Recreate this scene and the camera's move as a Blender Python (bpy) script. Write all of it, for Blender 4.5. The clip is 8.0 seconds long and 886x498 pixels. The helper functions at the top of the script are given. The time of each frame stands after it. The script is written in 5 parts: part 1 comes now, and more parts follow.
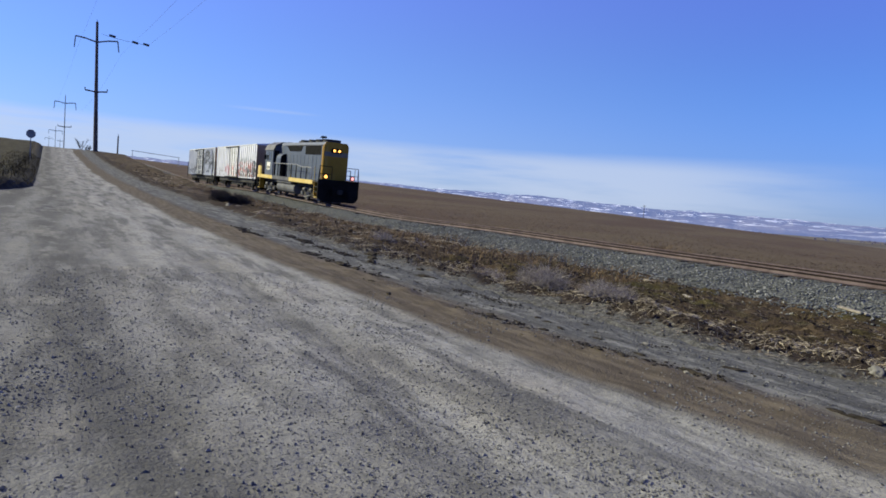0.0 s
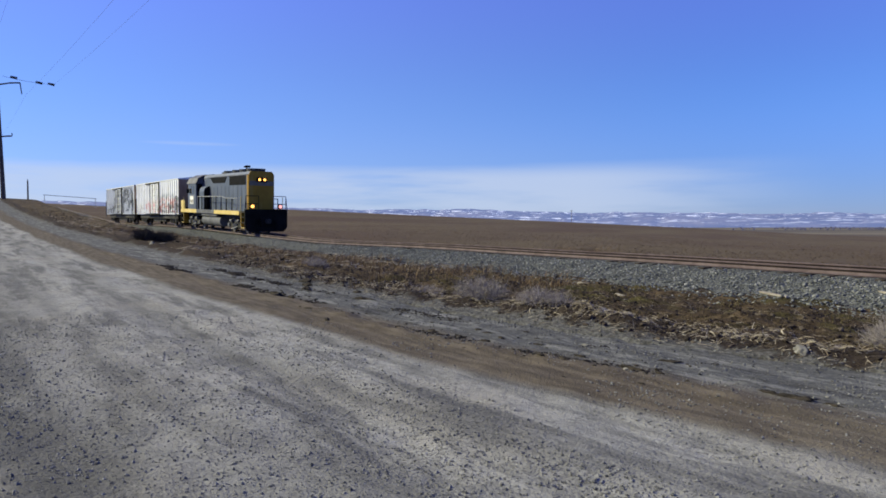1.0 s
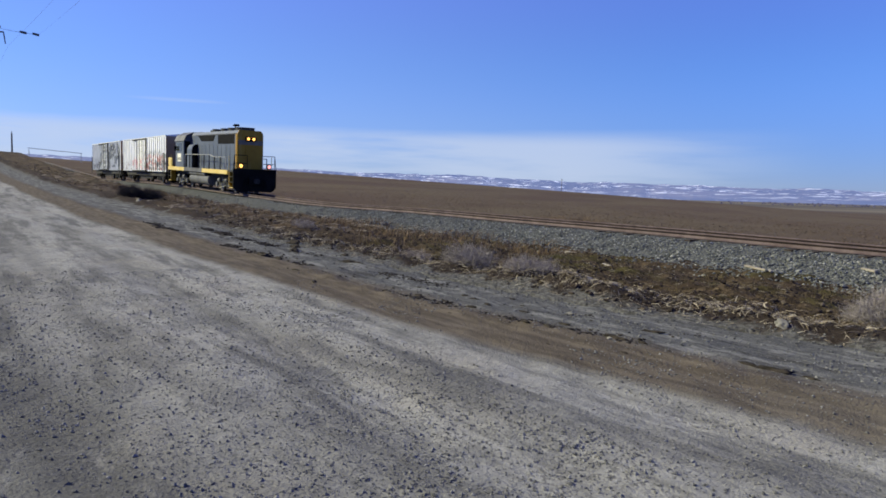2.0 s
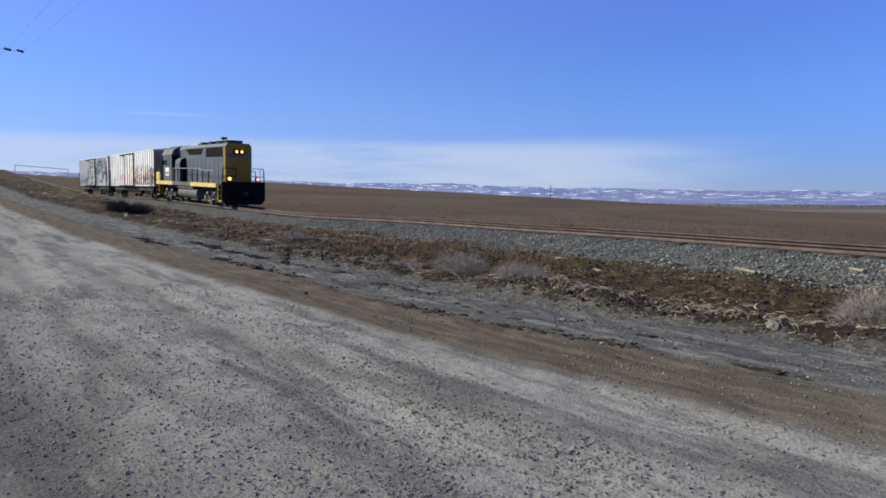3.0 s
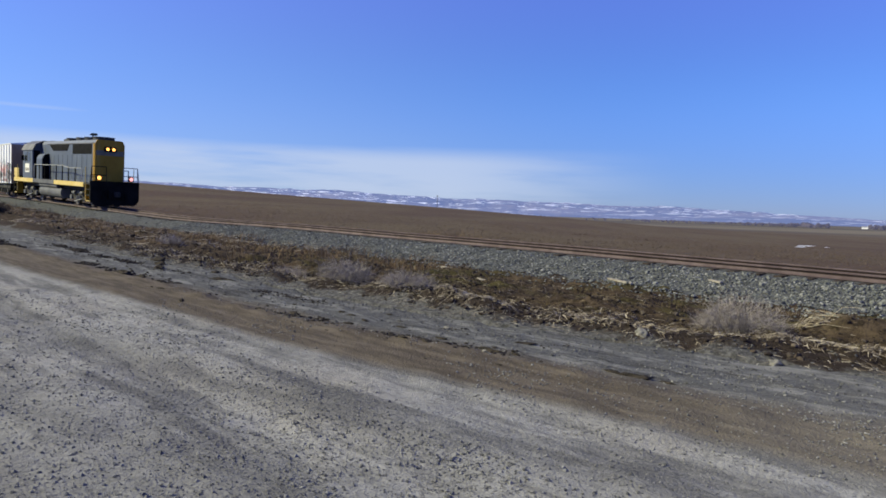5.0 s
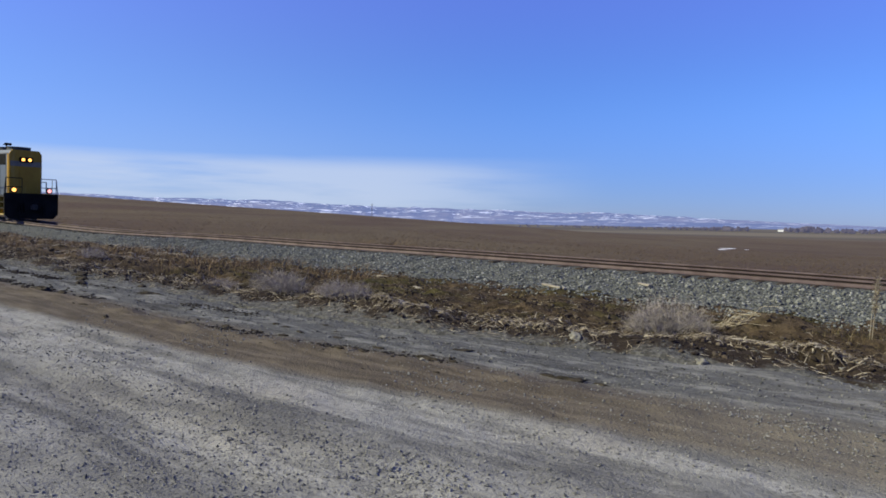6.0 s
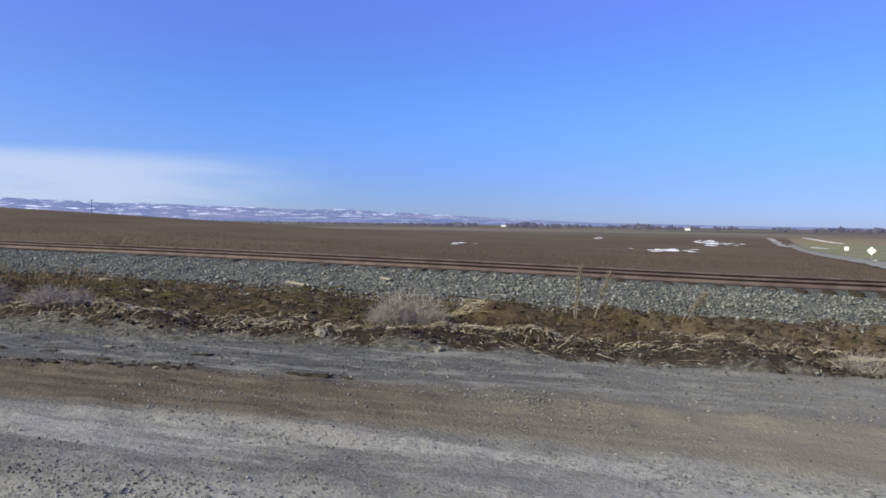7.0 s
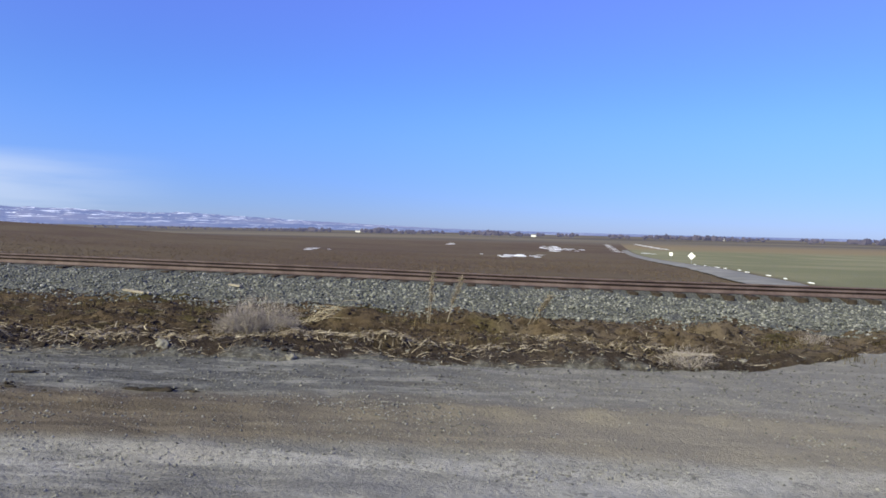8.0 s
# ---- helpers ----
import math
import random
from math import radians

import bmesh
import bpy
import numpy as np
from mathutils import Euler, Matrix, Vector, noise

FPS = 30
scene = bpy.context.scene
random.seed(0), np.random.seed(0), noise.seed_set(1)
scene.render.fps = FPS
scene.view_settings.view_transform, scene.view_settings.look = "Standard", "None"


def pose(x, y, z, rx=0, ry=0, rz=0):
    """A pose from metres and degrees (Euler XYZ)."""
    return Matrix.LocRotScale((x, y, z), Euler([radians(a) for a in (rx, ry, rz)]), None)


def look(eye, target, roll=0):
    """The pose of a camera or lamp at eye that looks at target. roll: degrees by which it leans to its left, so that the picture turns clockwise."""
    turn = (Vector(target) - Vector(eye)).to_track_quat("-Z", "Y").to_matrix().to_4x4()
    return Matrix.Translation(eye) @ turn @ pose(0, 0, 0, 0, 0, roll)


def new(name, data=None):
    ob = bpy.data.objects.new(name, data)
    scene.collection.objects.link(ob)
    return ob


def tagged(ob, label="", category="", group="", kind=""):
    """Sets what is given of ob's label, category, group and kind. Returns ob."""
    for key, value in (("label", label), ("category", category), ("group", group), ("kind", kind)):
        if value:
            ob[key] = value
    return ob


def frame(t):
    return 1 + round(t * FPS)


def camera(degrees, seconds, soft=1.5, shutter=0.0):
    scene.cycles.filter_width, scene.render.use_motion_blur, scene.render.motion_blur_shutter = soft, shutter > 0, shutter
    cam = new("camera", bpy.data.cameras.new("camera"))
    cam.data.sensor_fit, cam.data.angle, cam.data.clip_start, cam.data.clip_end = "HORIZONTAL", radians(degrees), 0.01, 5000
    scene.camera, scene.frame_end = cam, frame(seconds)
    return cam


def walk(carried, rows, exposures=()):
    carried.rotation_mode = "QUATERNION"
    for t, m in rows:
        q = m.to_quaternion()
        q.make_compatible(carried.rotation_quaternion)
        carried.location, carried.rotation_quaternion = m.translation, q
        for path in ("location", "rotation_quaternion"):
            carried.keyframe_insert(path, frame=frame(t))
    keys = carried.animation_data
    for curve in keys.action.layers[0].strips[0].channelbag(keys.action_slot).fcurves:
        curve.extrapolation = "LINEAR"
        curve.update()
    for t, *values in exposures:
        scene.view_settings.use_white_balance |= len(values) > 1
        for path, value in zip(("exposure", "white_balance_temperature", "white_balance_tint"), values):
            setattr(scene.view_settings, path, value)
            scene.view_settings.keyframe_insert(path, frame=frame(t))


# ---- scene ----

# x runs along the railway (down the grade), y across it, away from the road; the eye stands on the road
cam = camera(65.34, 8.0, soft=1.7)
EYE = 1.6
# seconds, yaw, pitch, roll
TURNS = [(0.0, 60.11, -3.58, -4.45),
        (0.5, 55.28, -3.43, -2.66),
        (1.0, 54.46, -1.89, 0.14),
        (1.2, 53.70, -4.22, 0.37),
        (2.3, 53.72, -4.28, -1.90),
        (2.5, 53.51, -3.35, -2.08),
        (3.0, 52.75, -4.01, -0.32),
        (3.5, 51.10, -4.25, 0.33),
        (4.0, 48.85, -3.41, -0.19),
        (4.5, 46.59, -3.30, -0.53),
        (4.7, 44.97, -3.26, -1.24),
        (5.8, 40.69, -2.52, -1.18),
        (6.0, 38.05, -2.32, -1.10),
        (6.2, 31.85, -2.66, -2.00),
        (6.5, 25.06, -3.39, -2.52),
        (6.8, 19.00, -2.30, -1.50),
        (7.0, 16.99, -2.23, -0.88),
        (7.5, 13.66, -2.73, -2.05),
        (8.0, 4.97, -1.54, -1.30)]
walk(cam, [(t, pose(0, 0, EYE, 90 + p, r, w)) for t, w, p, r in TURNS],
     exposures=((0.0, 0.46), (4.5, 0.46), (6.0, 0.48), (7.0, 0.58), (8.0, 0.66)))

# ---- sky, sun ----
SUN_AZ, SUN_EL = 138.0, 34.0          # degrees from +y towards -x, and above the horizon
sun_way = Vector((-math.sin(radians(SUN_AZ)) * math.cos(radians(SUN_EL)), math.cos(radians(SUN_AZ)) * math.cos(radians(SUN_EL)), math.sin(radians(SUN_EL))))
sun = new("sun", bpy.data.lights.new("sun", "SUN"))
sun.data.energy, sun.data.angle, sun.data.color = 5.0, radians(0.6), (1.0, 0.95, 0.56)
sun.matrix_world = look(sun_way * 50, (0, 0, 0))

world = bpy.data.worlds.new("sky")
scene.world = world
world.use_nodes = True


class Nodes:
    """Short hand for node trees."""

    def __init__(self, tree):
        self.tree = tree

    def add(self, kind, out=0, props=None, **sockets):
        n = self.tree.nodes.new(kind)
        for k, v in (props or {}).items():
            setattr(n, k, v)
        for k, v in sockets.items():
            key = int(k[1:]) if k[0] == "i" and k[1:].isdigit() else k.replace("_", " ")
            if isinstance(v, bpy.types.NodeSocket):
                self.tree.links.new(v, n.inputs[key])
            else:
                n.inputs[key].default_value = v
        return n.outputs[out]

    def math(self, op, a, b=0.0, clamp=False):
        return self.add("ShaderNodeMath", props={"operation": op, "use_clamp": clamp}, i0=a, i1=b)

    def step(self, v, lo, hi):
        return self.add("ShaderNodeMapRange", props={"interpolation_type": "SMOOTHSTEP"}, Value=v, From_Min=lo, From_Max=hi)

    def mix(self, f, a, b):
        n = self.tree.nodes.new("ShaderNodeMix")
        n.data_type = "RGBA"
        for k, v in ((0, f), (6, a), (7, b)):
            if isinstance(v, bpy.types.NodeSocket):
                self.tree.links.new(v, n.inputs[k])
            else:
                n.inputs[k].default_value = (*v, 1) if isinstance(v, tuple) and len(v) == 3 else v
        return n.outputs[2]

    def noise(self, vec, scale, detail=4.0, rough=0.55):
        return self.add("ShaderNodeTexNoise", Vector=vec, Scale=scale, Detail=detail, Roughness=rough)

    def scale(self, colour, by):
        return self.add("ShaderNodeVectorMath", props={"operation": "MULTIPLY"}, i0=colour, i1=(by, by, by))

    def stretch(self, vec, sx, sy, sz=1.0):
        return self.add("ShaderNodeMapping", Vector=vec, Scale=(sx, sy, sz))

    def xyz(self, vec):
        n = self.tree.nodes.new("ShaderNodeSeparateXYZ")
        self.tree.links.new(vec, n.inputs[0])
        return n.outputs


def sky_nodes():
    world.node_tree.nodes.clear()
    n = Nodes(world.node_tree)
    sky = n.add("ShaderNodeTexSky", props={"sky_type": "NISHITA", "sun_disc": False, "sun_elevation": radians(SUN_EL),
                                           "sun_rotation": radians(360 - SUN_AZ), "altitude": 700.0, "air_density": 1.0, "dust_density": 0.3, "ozone_density": 3.0})
    way = n.add("ShaderNodeTexCoord", 0)
    x, y, z = n.xyz(way)
    # clear cold air: deeper blue overhead, no yellow haze at the skyline
    tint = n.mix(n.step(z, 0.0, 0.2), (0.60, 0.78, 1.46), (0.65, 0.94, 1.70))
    tint = n.mix(n.step(z, 0.15, 0.45), tint, (1.24, 1.13, 2.42))
    sky = n.add("ShaderNodeVectorMath", props={"operation": "MULTIPLY"}, i0=sky, i1=tint)
    # violet-grey haze low down, away from the sun
    haze = n.math("MULTIPLY", n.math("SUBTRACT", 1.0, n.step(z, 0.02, 0.17)), n.step(x, -0.88, -0.2))
    sky = n.mix(haze, sky, n.add("ShaderNodeVectorMath", props={"operation": "MULTIPLY"}, i0=sky, i1=(0.77, 0.79, 0.86)))
    # one long bank of thin white cloud low over the hills
    band = n.math("MULTIPLY", n.step(z, 0.0, 0.022), n.math("SUBTRACT", 1.0, n.step(z, 0.066, 0.098)))
    reach = n.math("SUBTRACT", 1.0, n.step(x, -0.70, -0.40))
    wisp = n.add("ShaderNodeTexNoise", Vector=n.stretch(way, 3.0, 3.0, 30.0), Scale=1.6, Detail=5.0)
    veil = n.math("MULTIPLY", n.math("MULTIPLY", band, reach), n.step(wisp, 0.08, 0.60))
    thin = n.math("MULTIPLY", n.math("MULTIPLY", n.step(z, 0.107, 0.112), n.math("SUBTRACT", 1.0, n.step(z, 0.112, 0.118))), n.math("MULTIPLY", n.step(x, -0.985, -0.96), n.math("SUBTRACT", 1.0, n.step(x, -0.955, -0.92))))
    veil = n.math("MAXIMUM", veil, n.math("MULTIPLY", thin, 0.45))
    # paler, brighter air towards the sun's side
    veil = n.math("MAXIMUM", veil, n.math("MULTIPLY", n.step(x, -0.45, -1.0), n.math("MULTIPLY", n.math("SUBTRACT", 1.0, n.step(z, 0.0, 0.5)), 0.22)))
    colour = n.mix(n.math("MULTIPLY", veil, 0.75), sky, (6.0, 7.0, 9.0))
    back = n.add("ShaderNodeBackground", Color=colour, Strength=0.068)
    out = world.node_tree.nodes.new("ShaderNodeOutputWorld")
    world.node_tree.links.new(back, out.inputs[0])


sky_nodes()


# ---- materials ----
def material(name, paint, rough=0.9, metal=0.0, bump=None, strength=0.4, distance=0.02):
    """paint(n, at) gives the base colour from the node helper and the object's own coordinates; bump(n, at) a height."""
    m = bpy.data.materials.new(name)
    m.use_nodes = True
    m.node_tree.nodes.clear()
    n = Nodes(m.node_tree)
    at = n.add("ShaderNodeTexCoord", 3)
    extra = {}
    if bump:
        extra["Normal"] = n.add("ShaderNodeBump", Strength=strength, Distance=distance, Height=bump(n, at))
    colour = paint(n, at) if callable(paint) else (*paint, 1)
    rough = rough(n, at) if callable(rough) else rough
    extra["Specular_IOR_Level"] = 0.08 if rough >= 0.85 else 0.25
    shader = n.add("ShaderNodeBsdfPrincipled", Base_Color=colour, Roughness=rough, Metallic=metal, **extra)
    out = m.node_tree.nodes.new("ShaderNodeOutputMaterial")
    m.node_tree.links.new(shader, out.inputs[0])
    return m


def worn(name, a, b, scale=3.0, fine=40.0, rough=0.7, metal=0.0, dirt=None, strength=0.25):
    """A painted, wooden or stony surface: two tones at a coarse and a fine scale, with patches of dirt."""
    def paint(n, at):
        c = n.mix(n.step(n.noise(at, scale), 0.35, 0.68), a, b)
        c = n.mix(n.math("MULTIPLY", n.step(n.noise(at, fine), 0.4, 0.75), 0.35), c, tuple(0.6 * v for v in a))
        if dirt:
            c = n.mix(n.math("MULTIPLY", n.step(n.noise(n.stretch(at, 2.5, 2.5, 0.5), 1.3, 6.0), 0.5, 0.75), 0.7), c, dirt)
        return c
    return material(name, paint, rough, metal, lambda n, at: n.noise(at, fine), strength, 0.01)


def varied(name, tones, rough=0.95, grain=30.0):
    """Loose pieces: each island takes its own tone."""
    def paint(n, at):
        r = n.add("ShaderNodeNewGeometry", 8)
        pale = [tuple(0.72 * v for v in t) for t in tones]
        ramp = n.tree.nodes.new("ShaderNodeValToRGB")
        n.tree.links.new(r, ramp.inputs[0])
        while len(ramp.color_ramp.elements) < len(tones):
            ramp.color_ramp.elements.new(0.5)
        for i, t in enumerate(pale):
            e = ramp.color_ramp.elements[i]
            e.position, e.color = i / (len(tones) - 1), (*t, 1)
        return n.mix(n.math("MULTIPLY", n.step(n.noise(at, grain), 0.4, 0.7), 0.3), ramp.outputs[0], tuple(0.5 * v for v in pale[0]))
    return material(name, paint, rough)


def road_paint(n, at):
    x, y, z = n.xyz(at)
    y = n.math("ADD", y, n.math("MULTIPLY", n.math("SUBTRACT", 1.0, n.step(x, -9.5, 1.0)), 0.85))
    wob = n.math("MULTIPLY", n.math("SUBTRACT", n.noise(n.stretch(at, 0.12, 0.3), 1.0, 3.0), 0.5), 1.6)
    yy = n.math("ADD", y, wob)
    cell = n.xyz(n.add("ShaderNodeTexVoronoi", 1, Vector=at, Scale=38.0))[0]
    tiny = n.xyz(n.add("ShaderNodeTexVoronoi", 1, Vector=at, Scale=85.0))[0]
    gravel = n.mix(cell, (0.085, 0.084, 0.085), (0.190, 0.186, 0.183))
    gravel = n.mix(n.math("MULTIPLY", tiny, 0.4), gravel, (0.235, 0.228, 0.22))
    gravel = n.mix(n.math("MULTIPLY", n.step(n.noise(at, 1.3, 6.0, 0.65), 0.44, 0.66), 0.6), gravel, (0.098, 0.097, 0.097))
    gravel = n.mix(n.math("MULTIPLY", n.math("SUBTRACT", 1.0, n.step(yy, 0.3, 2.6)), 0.45), gravel, (0.080, 0.079, 0.079))
    dust = n.mix(n.step(n.noise(at, 9.0, 6.0, 0.7), 0.3, 0.7), (0.31, 0.305, 0.293), (0.45, 0.443, 0.425))
    dust = n.mix(n.math("MULTIPLY", n.step(n.noise(at, 0.5, 3.0), 0.48, 0.68), 0.35), dust, (0.33, 0.295, 0.25))
    # pale dust pressed into the wheel tracks, broken up into short uneven patches
    bands = None
    for centre, half in ((4.45, 0.66), (3.0, 0.62), (1.9, 0.40), (0.4, 0.32), (-1.3, 0.40)):
        d = n.math("ABSOLUTE", n.math("SUBTRACT", yy, centre))
        b = n.math("SUBTRACT", 1.0, n.step(d, half * 0.3, half * 1.9))
        bands = b if bands is None else n.math("MAXIMUM", bands, b)
    streak = n.step(n.noise(n.stretch(at, 0.30, 2.0), 1.0, 7.0, 0.68), 0.38, 0.56)
    patch = n.step(n.noise(n.stretch(at, 0.55, 1.7), 0.9, 8.0, 0.70), 0.50, 0.62)
    near = n.math("SUBTRACT", 1.0, n.step(yy, 1.2, 3.2))
    f = n.math("MAXIMUM", n.math("MULTIPLY", n.math("MULTIPLY", bands, streak), n.math("SUBTRACT", 1.0, n.math("MULTIPLY", near, 0.45))), n.math("MULTIPLY", patch, 0.55))
    # more pale dust towards +x; the brighter down-sun view is put into it
    lit_dust = n.math("MULTIPLY", n.step(x, -2.8, 1.2), n.step(yy, 2.6, 3.6))
    f = n.math("MAXIMUM", f, n.math("MULTIPLY", lit_dust, n.step(n.noise(n.stretch(at, 0.4, 1.2), 1.5, 6.0, 0.68), 0.2, 0.60)))
    # loose stones lie thin on the dust and break its edge
    f = n.math("MULTIPLY", f, n.math("SUBTRACT", 1.0, n.math("MULTIPLY", n.step(cell, 0.62, 0.8), n.step(n.noise(at, 2.1, 5.0, 0.65), 0.40, 0.62))))
    c = n.mix(n.math("MULTIPLY", f, 0.85), gravel, dust)
    # damp brown strip beyond the outer wheel track, then dark gravel
    brown = n.mix(n.step(n.noise(n.stretch(at, 0.6, 4.0), 2.0, 6.0), 0.35, 0.7), (0.090, 0.074, 0.058), (0.158, 0.132, 0.103))
    # brown lightened along x: brightness of the down-sun view held in the colour
    brown = n.mix(n.math("MULTIPLY", n.step(x, -4.0, 2.0), 0.5), brown, (0.34, 0.32, 0.28))
    ys = n.math("ADD", y, n.math("MULTIPLY", wob, 0.45))
    c = n.mix(n.step(ys, 4.95, 5.25), c, brown)
    grey = n.mix(n.step(n.noise(at, 12.0, 6.0, 0.7), 0.35, 0.7), (0.068, 0.069, 0.072), (0.138, 0.138, 0.138))
    grey = n.mix(n.math("MULTIPLY", n.step(n.noise(n.stretch(at, 0.7, 2.4), 1.3, 7.0, 0.72), 0.47, 0.64), 0.7), grey, (0.32, 0.315, 0.30))
    grey = n.mix(n.math("MULTIPLY", n.step(n.noise(n.stretch(at, 0.7, 4.5), 1.0, 7.0, 0.72), 0.53, 0.61), 0.8), grey, (0.040, 0.037, 0.035))
    grey = n.mix(n.math("MULTIPLY", cell, 0.22), grey, (0.22, 0.22, 0.215))
    # dusty shoulder towards +x, with the same brightening mixed into its colour
    grey = n.mix(n.math("MULTIPLY", n.step(x, -3.5, 2.5), 0.5), grey, (0.30, 0.285, 0.262))
    return n.scale(n.mix(n.step(ys, 6.15, 6.75), c, grey), 0.74)


def soil_paint(n, at):
    x, y, z = n.xyz(at)
    wob = n.math("MULTIPLY", n.math("SUBTRACT", n.noise(at, 0.35, 5.0, 0.65), 0.5), 3.0)
    yv = n.math("ADD", y, n.math("MULTIPLY", n.math("SUBTRACT", 1.0, n.step(x, -9.5, 1.0)), 0.85))
    ys = n.math("ADD", yv, wob)
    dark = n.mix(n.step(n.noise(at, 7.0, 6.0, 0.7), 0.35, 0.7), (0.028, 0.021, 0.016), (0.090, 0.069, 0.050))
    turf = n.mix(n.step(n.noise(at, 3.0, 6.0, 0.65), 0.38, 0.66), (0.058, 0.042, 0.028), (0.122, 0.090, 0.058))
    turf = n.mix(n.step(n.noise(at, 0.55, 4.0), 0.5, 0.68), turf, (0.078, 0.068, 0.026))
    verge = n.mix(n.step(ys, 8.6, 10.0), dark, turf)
    earth = n.step(n.noise(at, 0.9, 5.0, 0.65), 0.42, 0.56)
    verge = n.mix(n.math("MULTIPLY", n.math("MULTIPLY", earth, n.step(x, -1.8, 1.2)), 0.75), verge, (0.160, 0.128, 0.096))
    clump = n.step(n.noise(at, 5.0, 5.0, 0.7), 0.52, 0.60)
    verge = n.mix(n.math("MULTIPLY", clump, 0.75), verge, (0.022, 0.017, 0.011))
    verge = n.mix(n.math("MULTIPLY", n.step(x, -14.0, -26.0), 0.6), verge, n.mix(n.step(n.noise(at, 0.8, 6.0, 0.7), 0.4, 0.62), (0.040, 0.030, 0.022), (0.150, 0.110, 0.076)))
    raw = n.math("MULTIPLY", n.step(ys, 10.6, 9.2), n.step(n.noise(at, 0.8, 5.0, 0.65), 0.36, 0.52))
    verge = n.mix(n.math("MULTIPLY", raw, 0.7), verge, (0.040, 0.031, 0.027))
    straw = n.step(n.noise(n.stretch(at, 4.0, 9.0), 2.0, 5.0, 0.75), 0.62, 0.68)
    verge = n.mix(n.math("MULTIPLY", straw, 0.55), verge, (0.30, 0.245, 0.165))
    loose = n.mix(n.step(n.noise(at, 14.0, 6.0, 0.7), 0.4, 0.65), (0.085, 0.083, 0.08), (0.20, 0.196, 0.19))
    edgy = n.math("ADD", yv, n.math("MULTIPLY", n.math("SUBTRACT", n.noise(at, 1.6, 6.0, 0.7), 0.5), 1.6))
    verge = n.mix(n.step(edgy, 8.55, 8.25), verge, loose)
    # ploughed field: brown, with long faint drill lines and paler rises
    field = n.mix(n.step(n.noise(n.stretch(at, 0.022, 0.013), 1.0, 7.0, 0.62), 0.36, 0.66), (0.104, 0.072, 0.055), (0.140, 0.110, 0.072))
    lines = n.step(n.noise(n.stretch(at, 0.03, 1.6), 1.0, 3.0), 0.45, 0.65)
    field = n.mix(n.math("MULTIPLY", lines, 0.07), field, (0.052, 0.034, 0.025))
    field = n.mix(n.math("MULTIPLY", n.step(n.noise(at, 0.9, 7.0, 0.75), 0.46, 0.62), 0.4), field, (0.062, 0.046, 0.036))
    field = n.mix(n.math("MULTIPLY", n.step(n.noise(at, 2.0, 6.0, 0.75), 0.5, 0.75), 0.3), field, (0.21, 0.16, 0.11))
    c = n.mix(n.step(y, 21.5, 23.5), verge, field)
    # young green crop beyond the crossing road, turning to pale stubble far off
    edge = n.math("SUBTRACT", n.math("SUBTRACT", x, 13.1), n.math("MULTIPLY", n.math("SUBTRACT", y, 37.0), 0.150))
    green = n.mix(n.step(n.noise(n.stretch(at, 0.05, 0.02), 1.0, 5.0), 0.35, 0.7), (0.180, 0.185, 0.112), (0.255, 0.245, 0.160))
    green = n.mix(n.step(y, 300.0, 420.0), green, (0.24, 0.19, 0.12))
    c = n.mix(n.math("MULTIPLY", n.step(edge, 1.6, 2.8), n.step(y, 24.0, 27.0)), c, green)
    plain = n.mix(n.step(n.noise(n.stretch(at, 0.002, 0.006), 1.0, 5.0), 0.4, 0.6), (0.10, 0.09, 0.085), (0.19, 0.165, 0.13))
    c = n.mix(n.step(y, 420.0, 700.0), c, plain)
    # dry bank on the other side of the road
    return n.scale(n.mix(n.step(y, -0.2, -1.6), c, n.mix(n.step(n.noise(at, 1.5, 6.0), 0.4, 0.65), (0.030, 0.028, 0.018), (0.088, 0.075, 0.048))), 0.74)


def road_relief(n, at):
    chips = n.math("MULTIPLY", n.math("SUBTRACT", 1.0, n.add("ShaderNodeTexVoronoi", Vector=at, Scale=38.0)), 0.18)
    return n.math("ADD", n.math("ADD", n.math("MULTIPLY", n.noise(at, 24.0, 6.0, 0.7), 0.8), n.noise(at, 4.0, 6.0, 0.62)), chips)


M_ROAD = material("gravel_road", road_paint, 0.95, 0, road_relief, 0.8, 0.03)
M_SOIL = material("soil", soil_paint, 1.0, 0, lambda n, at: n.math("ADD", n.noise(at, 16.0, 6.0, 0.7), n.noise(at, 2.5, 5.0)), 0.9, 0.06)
# each stone darkens towards its edge, painting the shade in the gaps
M_BALLAST = material("ballast", lambda n, at: n.mix(n.add("ShaderNodeTexVoronoi", Vector=at, Scale=14.0), (0.125, 0.131, 0.127), (0.035, 0.035, 0.036)), 0.9, 0,
                     lambda n, at: n.add("ShaderNodeTexVoronoi", Vector=at, Scale=14.0), 1.0, 0.05)


# ---- mesh helpers ----
def mesh_of(name, verts, faces, mat, smooth=False):
    me = bpy.data.meshes.new(name)
    me.from_pydata(verts, [], faces)
    me.materials.append(mat)
    if smooth:
        me.polygons.foreach_set("use_smooth", [True] * len(me.polygons))
    me.update()
    return me


def part(name, bm, mat, parent=None, label="", smooth=False):
    me = bpy.data.meshes.new(name)
    bmesh.ops.recalc_face_normals(bm, faces=bm.faces)
    if smooth:
        for f in bm.faces:
            f.smooth = True
    bm.to_mesh(me)
    bm.free()
    me.materials.append(mat)
    ob = new(name, me)
    ob.parent = parent
    if label:
        ob["label"] = label
    return ob


